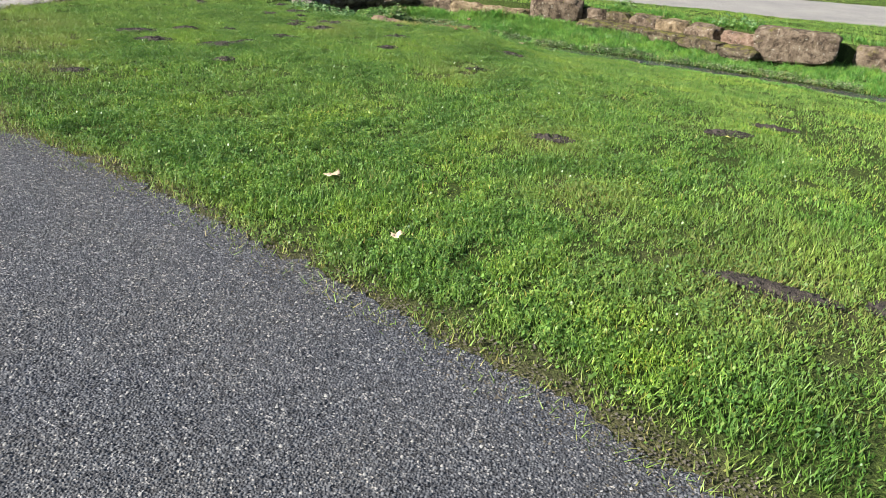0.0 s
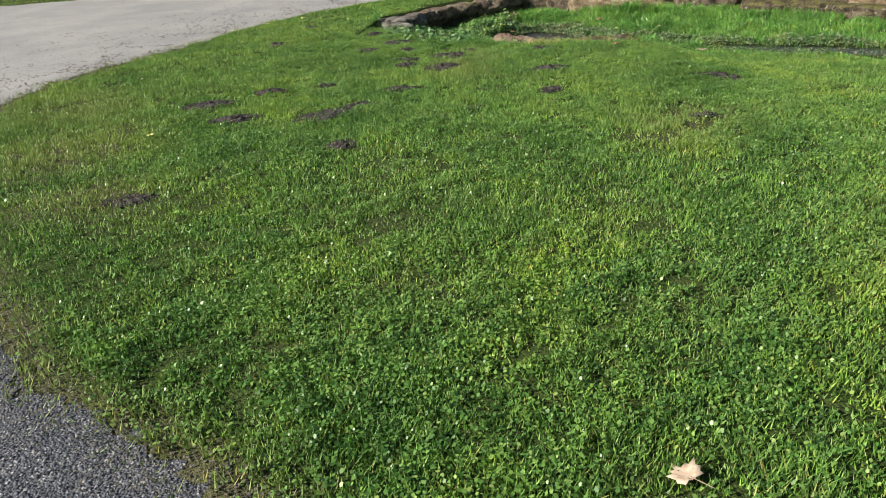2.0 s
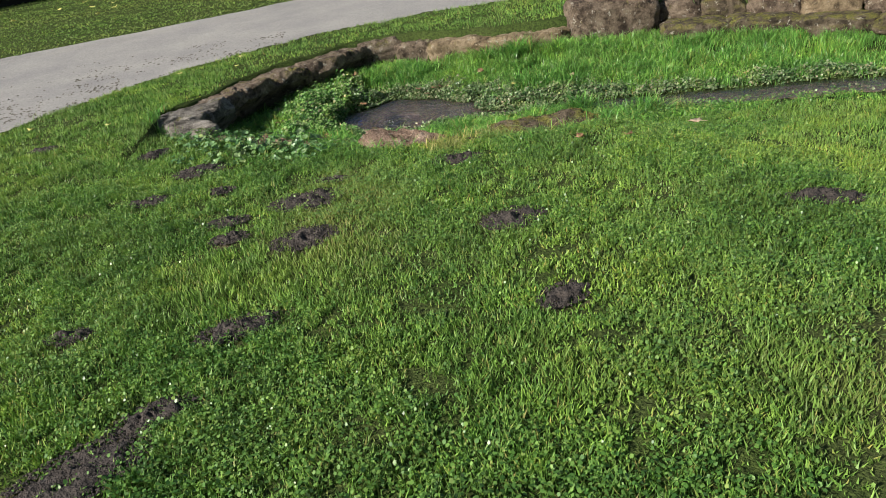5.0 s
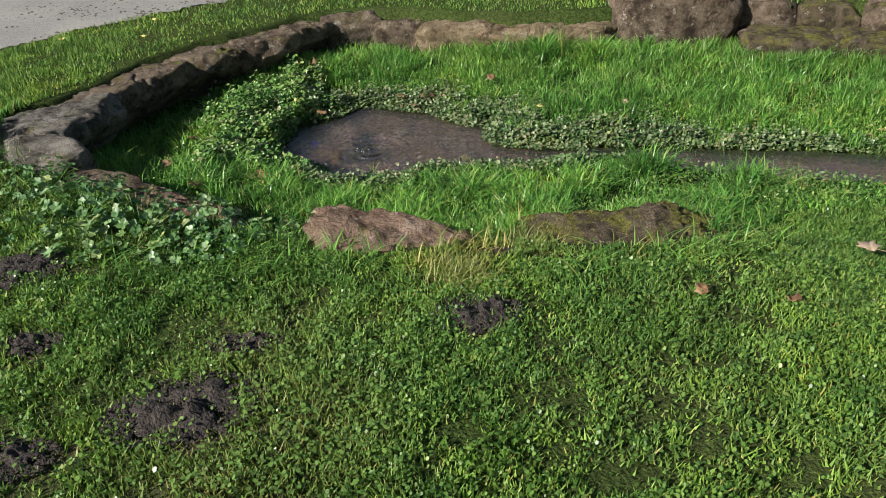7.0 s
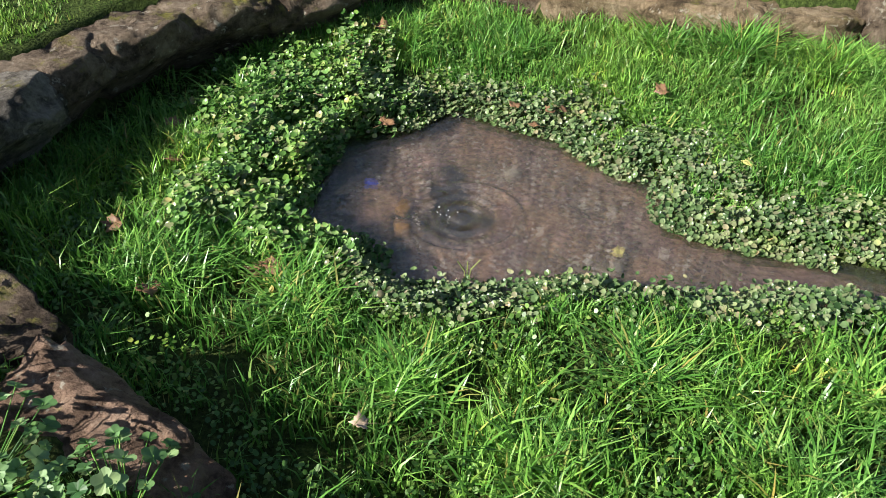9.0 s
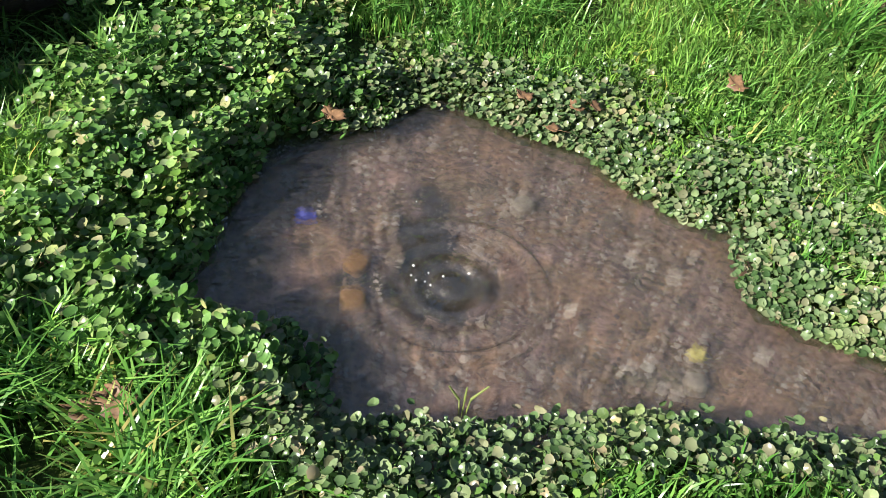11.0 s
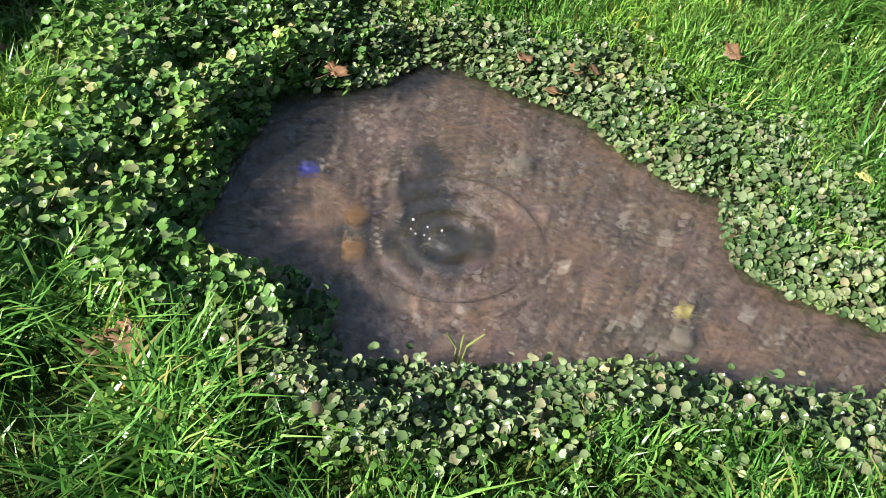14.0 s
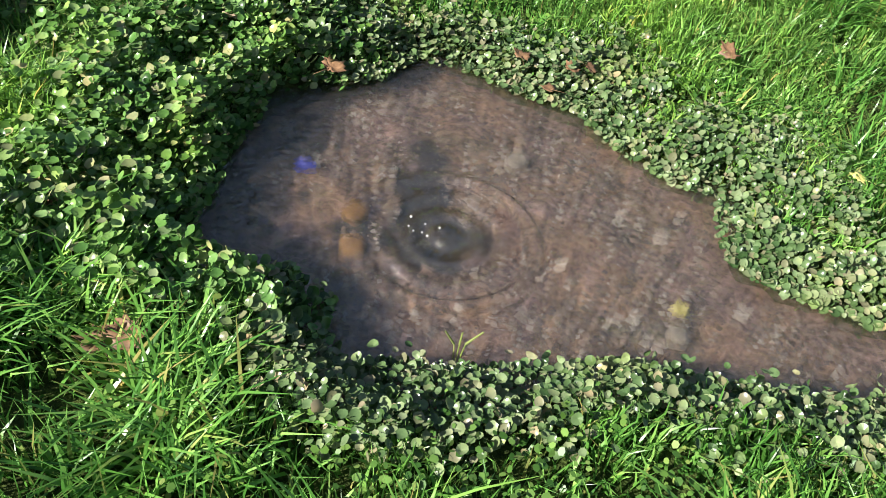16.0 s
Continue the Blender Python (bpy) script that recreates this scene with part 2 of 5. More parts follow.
DRY = (0.34, 0.29, 0.10)
M_GROUND = ground_mat()
M_PATH = path_mat()
M_LAWN = foliage_mat("lawn_blades", (0.060, 0.150, 0.026), (0.150, 0.300, 0.050), (0.255, 0.430, 0.085), DRY)
M_CLOVER = foliage_mat("clover_leaves", (0.045, 0.125, 0.026), (0.110, 0.235, 0.048), (0.20, 0.345, 0.085), (0.26, 0.34, 0.10), 0.38)
M_LONG = foliage_mat("long_grass_blades", (0.055, 0.17, 0.032), (0.145, 0.36, 0.065), (0.28, 0.53, 0.125), DRY, 0.33, 2.2, 0.32)
M_CRESS = foliage_mat("cress_leaves", (0.048, 0.096, 0.034), (0.135, 0.215, 0.088), (0.25, 0.32, 0.17), (0.31, 0.26, 0.175), 0.27, 4.3, 0.18)
M_CRESS_LEAF = foliage_mat("cress_leaf_single", (0.048, 0.096, 0.034), (0.135, 0.215, 0.088), (0.25, 0.32, 0.17), (0.31, 0.26, 0.175), 0.27, 4.3, 0.18, True)
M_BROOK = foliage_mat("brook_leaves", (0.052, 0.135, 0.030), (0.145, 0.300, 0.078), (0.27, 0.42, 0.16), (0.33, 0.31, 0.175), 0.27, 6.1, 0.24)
M_MALLOW = foliage_mat("mallow_leaves", (0.06, 0.15, 0.05), (0.135, 0.26, 0.095), (0.25, 0.39, 0.19), (0.28, 0.34, 0.16), 0.38, 3.0, 0.2, True)
M_STRAW = foliage_mat("straw_blades", (0.13, 0.20, 0.04), (0.24, 0.29, 0.08), (0.36, 0.37, 0.15), (0.42, 0.36, 0.18), 0.5)
# dark stops hold the hedge's shade, pale stops the sparkle of lit leaves
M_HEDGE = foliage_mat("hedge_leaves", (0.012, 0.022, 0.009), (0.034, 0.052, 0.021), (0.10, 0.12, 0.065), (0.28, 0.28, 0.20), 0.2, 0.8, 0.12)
# near-black colour stands for the shade inside the hedge
M_CORE = plain_mat("hedge_inner_shade", (0.004, 0.005, 0.003), (0.012, 0.012, 0.008), 8)
M_EARTH = plain_mat("path_edge_earth", (0.045, 0.040, 0.032), (0.17, 0.15, 0.115), 60, 0.95, 0.6, 0.01)
M_STONE = stone_mat("brown_boulder_stone", (0.075, 0.055, 0.040), (0.19, 0.148, 0.110), (0.34, 0.285, 0.22), 0.35)
M_TAN = stone_mat("tan_block_stone", (0.12, 0.09, 0.055), (0.27, 0.21, 0.135), (0.42, 0.35, 0.25), 0.2)
M_PINK = stone_mat("pinkish_boulder_stone", (0.16, 0.105, 0.075), (0.34, 0.235, 0.175), (0.50, 0.39, 0.31), 0.15)
M_MOSSY = stone_mat("mossy_boulder_stone", (0.05, 0.04, 0.028), (0.125, 0.10, 0.07), (0.24, 0.20, 0.15), 0.8)
M_GREY = stone_mat("pale_grey_stone", (0.11, 0.10, 0.085), (0.27, 0.25, 0.22), (0.46, 0.44, 0.41), 0.2)
M_SOIL = plain_mat("bare_soil", (0.011, 0.009, 0.008), (0.085, 0.068, 0.058), 45, 0.95, 1.0, 0.02)
M_BED = bed_mat()
M_PEBBLE = island_mat("bed_pebbles", [(0.0, (0.09, 0.07, 0.058)), (0.4, (0.24, 0.18, 0.15)), (0.75, (0.36, 0.255, 0.20)), (1.0, (0.66, 0.60, 0.54))], 0.7)
M_CHIP = island_mat("stone_chips", [(0.0, (0.040, 0.042, 0.048)), (0.5, (0.085, 0.090, 0.102)), (0.9, (0.155, 0.161, 0.175)), (1.0, (0.32, 0.315, 0.30))], 0.75)
M_WATER = water_mat()
M_BROWN = leaf_mat("brown_dead_leaf", (0.10, 0.055, 0.03), (0.30, 0.175, 0.09))
M_PALE = leaf_mat("pale_dead_leaf", (0.42, 0.30, 0.20), (0.66, 0.52, 0.38))
M_YELLOW = leaf_mat("yellow_leaf", (0.55, 0.50, 0.12), (0.80, 0.74, 0.30))
M_BARK = plain_mat("pale_bark", (0.22, 0.20, 0.16), (0.48, 0.44, 0.38), 14, 0.85)
M_ORANGE = plain_mat("orange_stone", (0.26, 0.125, 0.04), (0.44, 0.25, 0.09), 40, 0.6)
M_WHITE = plain_mat("pale_stone", (0.28, 0.235, 0.19), (0.46, 0.41, 0.35), 40, 0.7)
M_BLUE = plain_mat("blue_plastic", (0.05, 0.06, 0.5), (0.12, 0.14, 0.8), 60, 0.4)


# ---- plan ----
EDGE = [(40, -30), (14, -12), (6.5, -6.2), (2.95, -3.40), (2.34, -2.96), (1.52, -2.42), (0.8, -1.92), (0.0, -1.47), (-0.6, -1.2), (-1.24, -0.66),
        (-2.05, 0.12), (-3.0, 1.15), (-3.42, 1.95), (-3.55, 3.0), (-3.37, 3.65), (-2.92, 4.85), (-2.55, 5.95), (-2.05, 6.65), (-1.19, 7.52),
        (-0.1, 8.13), (1.2, 8.33), (2.5, 8.16), (4.9, 7.9), (5.9, 7.5), (7.4, 7.2), (12, 6.1), (25, 3.0), (60, -8)]
FAR_EDGE = [(64, -3), (26, 6.5), (12, 9.3), (8.2, 10.5), (6.2, 10.7), (4.6, 10.95), (3.0, 11.05), (1.4, 11.1), (-0.2, 11.05), (-2.0, 10.45),
            (-4.0, 9.95), (-6.0, 9.45), (-8.0, 8.95), (-10.0, 8.6), (-20, 7.6), (-45, 6), (-45, -40), (40, -40)]
PATH_POLY = EDGE + FAR_EDGE
WALL = [(-1.25, 5.78), (-0.85, 6.05), (-0.66, 6.42), (-0.5, 6.72), (-0.18, 6.9), (0.02, 7.05), (0.16, 7.24), (0.45, 7.32), (0.92, 7.16),
        (1.4, 6.9), (2.13, 6.86), (2.84, 6.72), (3.3, 6.55), (4.2, 6.0), (5.05, 5.15), (5.95, 4.75), (6.6, 4.7), (8.5, 3.4), (12, 1.0), (20, -6)]
FRONT = [(-1.25, 5.62), (-0.75, 5.2), (-0.3, 4.92), (0.05, 4.68), (0.3, 4.5), (0.8, 4.42), (1.05, 4.38), (1.65, 4.32)]
POOL = [(0.02, 5.81), (0.03, 5.9), (0.05, 6.02), (0.08, 6.12), (0.12, 6.32), (0.22, 6.38), (0.34, 6.43), (0.45, 6.56), (0.56, 6.54), (0.69, 6.46),
        (0.85, 6.39), (0.92, 6.26), (1.04, 6.14), (1.16, 6.10), (1.12, 5.97), (1.11, 5.88), (1.21, 5.81), (1.35, 5.74), (1.42, 5.70),
        (1.42, 5.56), (1.22, 5.53), (1.08, 5.55), (0.8, 5.58), (0.5, 5.56), (0.3, 5.56), (0.26, 5.63), (0.27, 5.70), (0.22, 5.78), (0.08, 5.79)]
STREAM = [(1.38, 5.66), (1.7, 5.57), (2.0, 5.50), (2.3, 5.37), (2.9, 5.17), (3.5, 5.02), (4.1, 4.78), (5.0, 4.40), (5.7, 4.02), (6.3, 3.65), (9, 2.0), (14, -1.5)]
WATER_Z = -0.37


def seg_dist(x, y, line, closed=False):
    pts = line + line[:1] if closed else line
    best = np.full(x.shape, 1e9)
    for (ax, ay), (bx, by) in zip(pts, pts[1:]):
        dx, dy = bx - ax, by - ay
        u = np.clip(((x - ax) * dx + (y - ay) * dy) / (dx * dx + dy * dy), 0, 1)
        best = np.minimum(best, np.hypot(x - ax - u * dx, y - ay - u * dy))
    return best


def inside(x, y, poly):
    res = np.zeros(x.shape, bool)
    for (ax, ay), (bx, by) in zip(poly, poly[1:] + poly[:1]):
        hit = (ay > y) != (by > y)
        with np.errstate(divide="ignore", invalid="ignore"):
            res ^= hit & (x < (bx - ax) * (y - ay) / (by - ay if by != ay else 1e-9) + ax)
    return res


def wiggle(x, y, s=1.0):
    return (np.sin(x * 3.1 * s + 1.7 * np.sin(y * 2.3 * s)) + np.sin(y * 4.3 * s + 1.3 * np.sin(x * 3.7 * s + 1))
            + 0.6 * np.sin(x * 9.1 * s + y * 7.7 * s) + 0.5 * np.sin(x * 17.3 * s - y * 15.1 * s + 2)) / 3.1


def field(x, y, cell, seed=0):
    """Smooth value noise from 0 to 1 on a lattice of that cell size."""
    table = np.random.default_rng(900 + seed).random((256, 256))
    u, v = np.asarray(x) / cell + 97.3, np.asarray(y) / cell + 41.7
    i, j = np.floor(u).astype(int), np.floor(v).astype(int)
    f, g = u - i, v - j
    f, g = f * f * (3 - 2 * f), g * g * (3 - 2 * g)
    a, b = table[i % 256, j % 256], table[(i + 1) % 256, j % 256]
    c, d = table[i % 256, (j + 1) % 256], table[(i + 1) % 256, (j + 1) % 256]
    return (a * (1 - f) + b * f) * (1 - g) + (c * (1 - f) + d * f) * g


def sward(x, y):
    """Tufts and hollows of the turf, 0 to 1."""
    return np.clip(0.42 * field(x, y, 0.085, 1) + 0.36 * field(x, y, 0.04, 2) + 0.34 * field(x, y, 0.26, 3) - 0.06, 0, 1)


def water_dist(x, y):
    d = seg_dist(x, y, POOL, True)
    d = np.where(inside(x, y, POOL), -d, d)
    half = np.interp(x, [1.4, 1.8, 2.0, 2.6, 4, 14], [0.075, 0.05, 0.07, 0.11, 0.12, 0.12])
    return np.minimum(d, seg_dist(x, y, STREAM) - half) + 0.012 * wiggle(x, y, 3.0)


RIM = [(-1.1, 6.0), (-0.9, 6.25), (-0.72, 6.6), (-0.42, 6.92), (-0.1, 7.12), (0.12, 7.34), (0.44, 7.45), (0.8, 7.34), (1.12, 7.17), (1.5, 7.02), (1.9, 6.96), (2.5, 6.98), (3.1, 6.9), (3.44, 6.76),
       (3.78, 6.54), (4.14, 6.27), (4.52, 5.95), (4.92, 5.59), (5.48, 5.12), (6.42, 5.02), (6.88, 4.76)]
BACK = RIM + [(8.5, 3.75), (12, 1.3), (20, -5.6), (20, 40), (-30, 40), (-30, 6.0)]


def ground_z(x, y):
    dw = water_dist(x, y)
    slope = np.interp(dw, [-0.05, 0.0, 0.05, 0.18, 0.5, 0.8, 1.1, 1.5, 2.2], [-0.60, -0.52, -0.355, -0.335, -0.29, -0.25, -0.13, -0.05, 0.0])
    gentle = np.interp(dw, [-0.05, 0.0, 0.05, 0.2, 0.5, 1.1, 1.5, 2.2, 3.2, 4.2], [-0.60, -0.52, -0.365, -0.35, -0.33, -0.27, -0.225, -0.14, -0.04, 0.0])
    slope = slope + (gentle - slope) * np.clip((x - 1.7) / 1.0, 0, 1)
    line_y = np.interp(x, [p[0] for p in STREAM], [p[1] for p in STREAM])
    slope = np.where(y > line_y + 0.05, np.minimum(slope, np.interp(x, [-0.5, 0.1], [-0.33, -0.25])), slope)
    # the lawn outside the row of boulders
    fx = np.array([p[0] for p in FRONT])
    fy = np.array([p[1] for p in FRONT])
    out = np.interp(x, fx, fy) - y
    rise = np.clip((out + 0.05) / 0.14, 0, 1)
    keep = np.clip((1.95 - x) / 0.4, 0, 1)
    lawn = -0.07 * np.exp(-np.maximum(out, 0) / 0.5)
    z = slope + (np.maximum(lawn, slope) - slope) * rise * keep
    z = np.where((x < -1.2) & (y < 8), 0.0, z)
    behind = inside(x, y, BACK) | (x < -1.3)
    dwall = seg_dist(x, y, WALL)
    z = np.where(behind, -0.02 + 0.02 * np.clip(dwall / 0.4, 0, 1), z)
    near = np.hypot(x, y - 3) < 14
    on_path = inside(x, y, PATH_POLY)
    rough = 0.012 * wiggle(x, y, 0.9) + 0.006 * wiggle(x, y, 2.6)
    z = z + np.where(near & ~on_path & (dw > 0.05), rough, 0)
    return np.where(on_path, -0.004, z)


# ---- mesh helpers ----
def mesh_from(name, verts, faces_flat, loop_total, material, smooth=False):
    me = bpy.data.meshes.new(name)
    verts = np.asarray(verts, np.float32)
    faces_flat = np.asarray(faces_flat, np.int32).ravel()
    loop_total = np.asarray(loop_total, np.int32)
    me.vertices.add(len(verts))
    me.vertices.foreach_set("co", verts.ravel())
    me.loops.add(len(faces_flat))
    me.loops.foreach_set("vertex_index", faces_flat)
    me.polygons.add(len(loop_total))
    me.polygons.foreach_set("loop_start", np.concatenate([[0], np.cumsum(loop_total)[:-1]]).astype(np.int32))
    me.polygons.foreach_set("loop_total", loop_total)
    if smooth:
        me.polygons.foreach_set("use_smooth", np.ones(len(loop_total), bool))
    me.materials.append(material)
    me.update(calc_edges=True)
    return me


def add_dry(me, values):
    at = me.attributes.new("dry", "FLOAT", "POINT")
    at.data.foreach_set("value", np.asarray(values, np.float32))


def part(name, bm, material, parent=None, label="", smooth=True):
    me = bpy.data.meshes.new(name)
    bm.to_mesh(me)
    bm.free()
    me.materials.append(material)
    if smooth:
        for f in me.polygons:
            f.use_smooth = True
    ob = new(name, me)
    if parent:
        ob.parent = parent
    if label:
        ob["label"] = label
    return ob


# ---- ground, path, water ----
def axis(lo, hi, step, reach):
    core = list(np.arange(lo, hi + step / 2, step))
    up, s, v = [], step, hi
    while v < reach:
        s *= 1.22
        v += s
        up.append(v)
    down, s, v = [], step, lo
    while v > -reach:
        s *= 1.22
        v -= s
        down.append(v)
    return np.array(down[::-1] + core + up)


gx, gy = axis(-4.0, 7.0, 0.06, 900), axis(-5.5, 9.0, 0.06, 900)
GX, GY = np.meshgrid(gx, gy)
GZ = ground_z(GX, GY)
nx, ny = len(gx), len(gy)
ii = np.arange(nx * ny).reshape(ny, nx)
quads = np.stack([ii[:-1, :-1], ii[:-1, 1:], ii[1:, 1:], ii[1:, :-1]], -1).reshape(-1, 4)
ground = new("ground", mesh_from("ground", np.stack([GX, GY, GZ], -1).reshape(-1, 3), quads, np.full(len(quads), 4), M_GROUND, True))
tagged(ground, "grassy park ground with a sunken spring hollow", "ground", kind="structure")


def ragged(line, step, amp):
    """The line in short steps with an uneven edge."""
    out = []
    for (ax, ay), (bx, by) in zip(line, line[1:]):
        n = max(1, int(math.hypot(bx - ax, by - ay) / step)) if math.hypot(ax, ay - 3) < 14 else 2
        for k in range(n):
            u = k / n
            x, y = ax + u * (bx - ax), ay + u * (by - ay)
            w = amp * float(wiggle(np.array(x), np.array(y), 2.1)) + amp * 0.7 * float(wiggle(np.array(x), np.array(y), 6.0)) + amp * 0.5 * random.uniform(-1, 1)
            if math.hypot(x, y - 3) < 14:
                nl = math.hypot(bx - ax, by - ay)
                x, y = x - (by - ay) / nl * w, y + (bx - ax) / nl * w
            out.append((x, y))
    return out


outline = [Vector(p) for p in ragged(EDGE, 0.03, 0.055) + [EDGE[-1]] + ragged(FAR_EDGE, 0.2, 0.05) + [FAR_EDGE[-1]]]
flat = delaunay_2d_cdt(outline, [], [list(range(len(outline)))], 1, 1e-4)
path = new("path", mesh_from("path", [(v.x, v.y, 0.004) for v in flat[0]], [k for f in flat[2] for k in f], [len(f) for f in flat[2]], M_PATH))
tagged(path, "park path of dark stone chip passing into pale gravel", "path", kind="structure")


def wet_sheet(name, z_of, grow, material, step):
    xs, ys = np.arange(-0.1, 8.0, step), np.arange(2.2, 6.7, step)
    X, Y = np.meshgrid(xs, ys)
    keep = water_dist(X, Y) < grow
    cell = keep[:-1, :-1] & keep[:-1, 1:] & keep[1:, 1:] & keep[1:, :-1]
    idx = np.arange(X.size).reshape(X.shape)
    q = np.stack([idx[:-1, :-1], idx[:-1, 1:], idx[1:, 1:], idx[1:, :-1]], -1)[cell]
    used, inv = np.unique(q, return_inverse=True)
    P = np.stack([X.ravel()[used], Y.ravel()[used], z_of(X.ravel()[used], Y.ravel()[used])], -1)
    return new(name, mesh_from(name, P, inv.reshape(-1, 4), np.full(len(q), 4), material, True))


BOIL = (0.47, 5.92)


def ripples(x, y):
    r = np.hypot((x - BOIL[0] - 0.03), (y - BOIL[1] + 0.02) * 1.0)
    side = 0.55 + 0.45 * np.clip((x - BOIL[0]) / 0.2 - (y - BOIL[1]) / 0.25, -1, 1)
    z = 0.020 * np.exp(-((r - 0.185) / 0.015) ** 2) * side
    z += 0.0042 * np.sin(r * 160 + 3 * field(x, y, 0.05, 21)) * np.exp(-r / 0.10)
    r2 = np.hypot(x - 0.36, y - 5.94)
    z += 0.003 * np.exp(-((r2 - 0.045) / 0.010) ** 2)
    z += 0.006 * np.exp(-(np.hypot(x - 0.45, y - 5.925) / 0.03) ** 2) * (0.4 + 1.2 * field(x, y, 0.012, 22)) + 0.0010 * wiggle(x, y, 8.0)
    wash = np.exp(-(np.hypot((x - 0.45) * 1.7, y - 6.10) / 0.17) ** 2)
    z += 0.0075 * (field(x * 0.35, y, 0.012, 23) - 0.5) * wash
    # small wind ripples, drawn out along the flow towards the stream
    flow = np.clip((x - 0.4) / 0.6, 0, 1)
    z += 0.0010 * (field(x * 0.4, y, 0.014, 24) - 0.5) * (1 - 0.5 * flow) + 0.0012 * flow * (field(0.5 * x + 0.5 * y, y - x * 0.35, 0.010, 25) - 0.5)
    return WATER_Z + z


water = wet_sheet("water", ripples, 0.05, M_WATER, 0.007)
tagged(water, "clear shallow spring water with rings from a bubbling vent", "water", kind="structure")
bed = wet_sheet("pool_bed", lambda x, y: WATER_Z - 0.055 + 0.012 * wiggle(x, y, 4) - 0.03 * np.exp(-(np.hypot(x - BOIL[0], y - BOIL[1]) / 0.09) ** 2), 0.06, M_BED, 0.012)
bed_co = np.array([v.co[:2] for v in bed.data.vertices])
bxx, byy = bed_co[:, 0], bed_co[:, 1]
# bed colour darkens at the vent, in a streak behind it and beside it
bed_dark = np.exp(-(np.hypot((bxx - 0.50) / 0.14, (byy - 5.925) / 0.075)) ** 2) + 1.2 * np.exp(-(np.hypot((bxx - 0.46) / 0.07, (byy - 6.09) / 0.17)) ** 2) + 0.8 * np.exp(-(np.hypot((bxx - 0.32) / 0.06, (byy - 5.95) / 0.03)) ** 2)
dark_layer = bed.data.attributes.new("bed_dark", "FLOAT", "POINT")
dark_layer.data.foreach_set("value", np.clip(2.0 * bed_dark * (0.25 + 1.1 * field(bxx, byy, 0.035, 31)) - 0.15, 0, 0.95).astype(np.float32))
tagged(bed, "brown silty pool bed under clear water", "pool bed", kind="structure")


# ---- stones ----
def stone_bm(size, seed, square=0.55, lump=0.16, cuts=4, crack=0.0):
    """A weathered block: a cube-sphere with broken faces, ledges and pits."""
    sx, sy, sz = (s / 2 for s in size)
    b = bmesh.new()
    bmesh.ops.create_cube(b, size=2)
    bmesh.ops.subdivide_edges(b, edges=b.edges[:], cuts=2 ** cuts - 1, use_grid_fill=True)
    off = Vector((seed * 7.31, seed * 3.17, seed * 1.93))
    rnd = random.Random(seed)
    planes = []
    for dx in (-1, 0, 1):
        for dy in (-1, 0, 1):
            for dz in (-1, 0, 1):
                kind = abs(dx) + abs(dy) + abs(dz)
                if kind:
                    jit = Vector((rnd.uniform(-1, 1), rnd.uniform(-1, 1), rnd.uniform(-1, 1))) * (0.16, 0.24, 0.3)[kind - 1]
                    planes.append(((Vector((dx, dy, dz)).normalized() + jit).normalized(), rnd.uniform(*((0.94, 1.06), (1.08, 1.34), (1.18, 1.5))[kind - 1])))
    for v in b.verts:
        p = v.co.copy()
        s = p.normalized() * 1.22
        p = s.lerp(p, square ** 0.5)
        for nrm, d in planes:
            over = p.dot(nrm) - d
            if over > 0:
                p -= nrm * over * 0.93
        q = Vector((p.x * sx, p.y * sy, p.z * sz))
        n1 = noise.noise(q * 3.5 + off)
        n2 = noise.noise(q * 9 + off)
        n3 = noise.noise(q * 24 + off)
        ridge = abs(noise.noise(q * 6 + off * 1.7))
        strata = noise.noise(Vector((q.x * 3, q.y * 3, q.z * 26 + n1 * 2)) + off)
        amt = lump * (0.30 * strata + 0.45 * n1 + 0.26 * n2 + 0.20 * n3 + 0.13 * noise.noise(q * 60 + off)) - crack * max(0, 0.12 - ridge)
        p *= 1 + amt
        v.co = Vector((p.x * sx, p.y * sy, p.z * sz))
    return b


def boulder(name, x, y, z, size, turn, material, label, seed, square=0.55, lump=0.16, tilt=(0, 0), cuts=4, group="", parent=None):
    ob = part(name, stone_bm(size, seed, square, lump, cuts, 0.35), material)
    if parent:
        ob.parent = parent
    else:
        tagged(ob, label, "boulder", group)
    ob.matrix_world = pose(x, y, z, tilt[0], tilt[1], turn)
    return ob


# boulders in the near rim of the hollow
boulder("boulder", 0.58, 4.455, -0.225, (0.80, 0.36, 0.32), -15, M_PINK, "pinkish brown boulder half sunk in the grass rim", 3, 0.72, 0.26, (12, 8), 6)
boulder("boulder", 0.92, 4.22, -0.150, (0.30, 0.22, 0.20), -20, M_MOSSY, "small dark boulder almost covered by grass", 8, 0.6, 0.2, (4, 6))
boulder("boulder", 1.33, 4.355, -0.210, (0.66, 0.40, 0.34), -4, M_MOSSY, "mossy dark boulder half sunk in the grass rim", 5, 0.70, 0.30, (12, -2), 6)
boulder("boulder", -0.245, 4.875, -0.25, (0.54, 0.30, 0.36), -40, M_PINK, "reddish brown boulder beside mallow leaves", 11, 0.7, 0.26, (8, 6), 5)
boulder("boulder", -0.65, 5.22, -0.275, (0.50, 0.26, 0.36), -34, M_STONE, "low brown boulder overgrown with grass", 13, 0.7, 0.2, (4, 4))
boulder("boulder", -0.95, 5.52, -0.16, (0.46, 0.26, 0.28), -36, M_GREY, "low grey boulder overgrown with grass", 14, 0.7, 0.16)

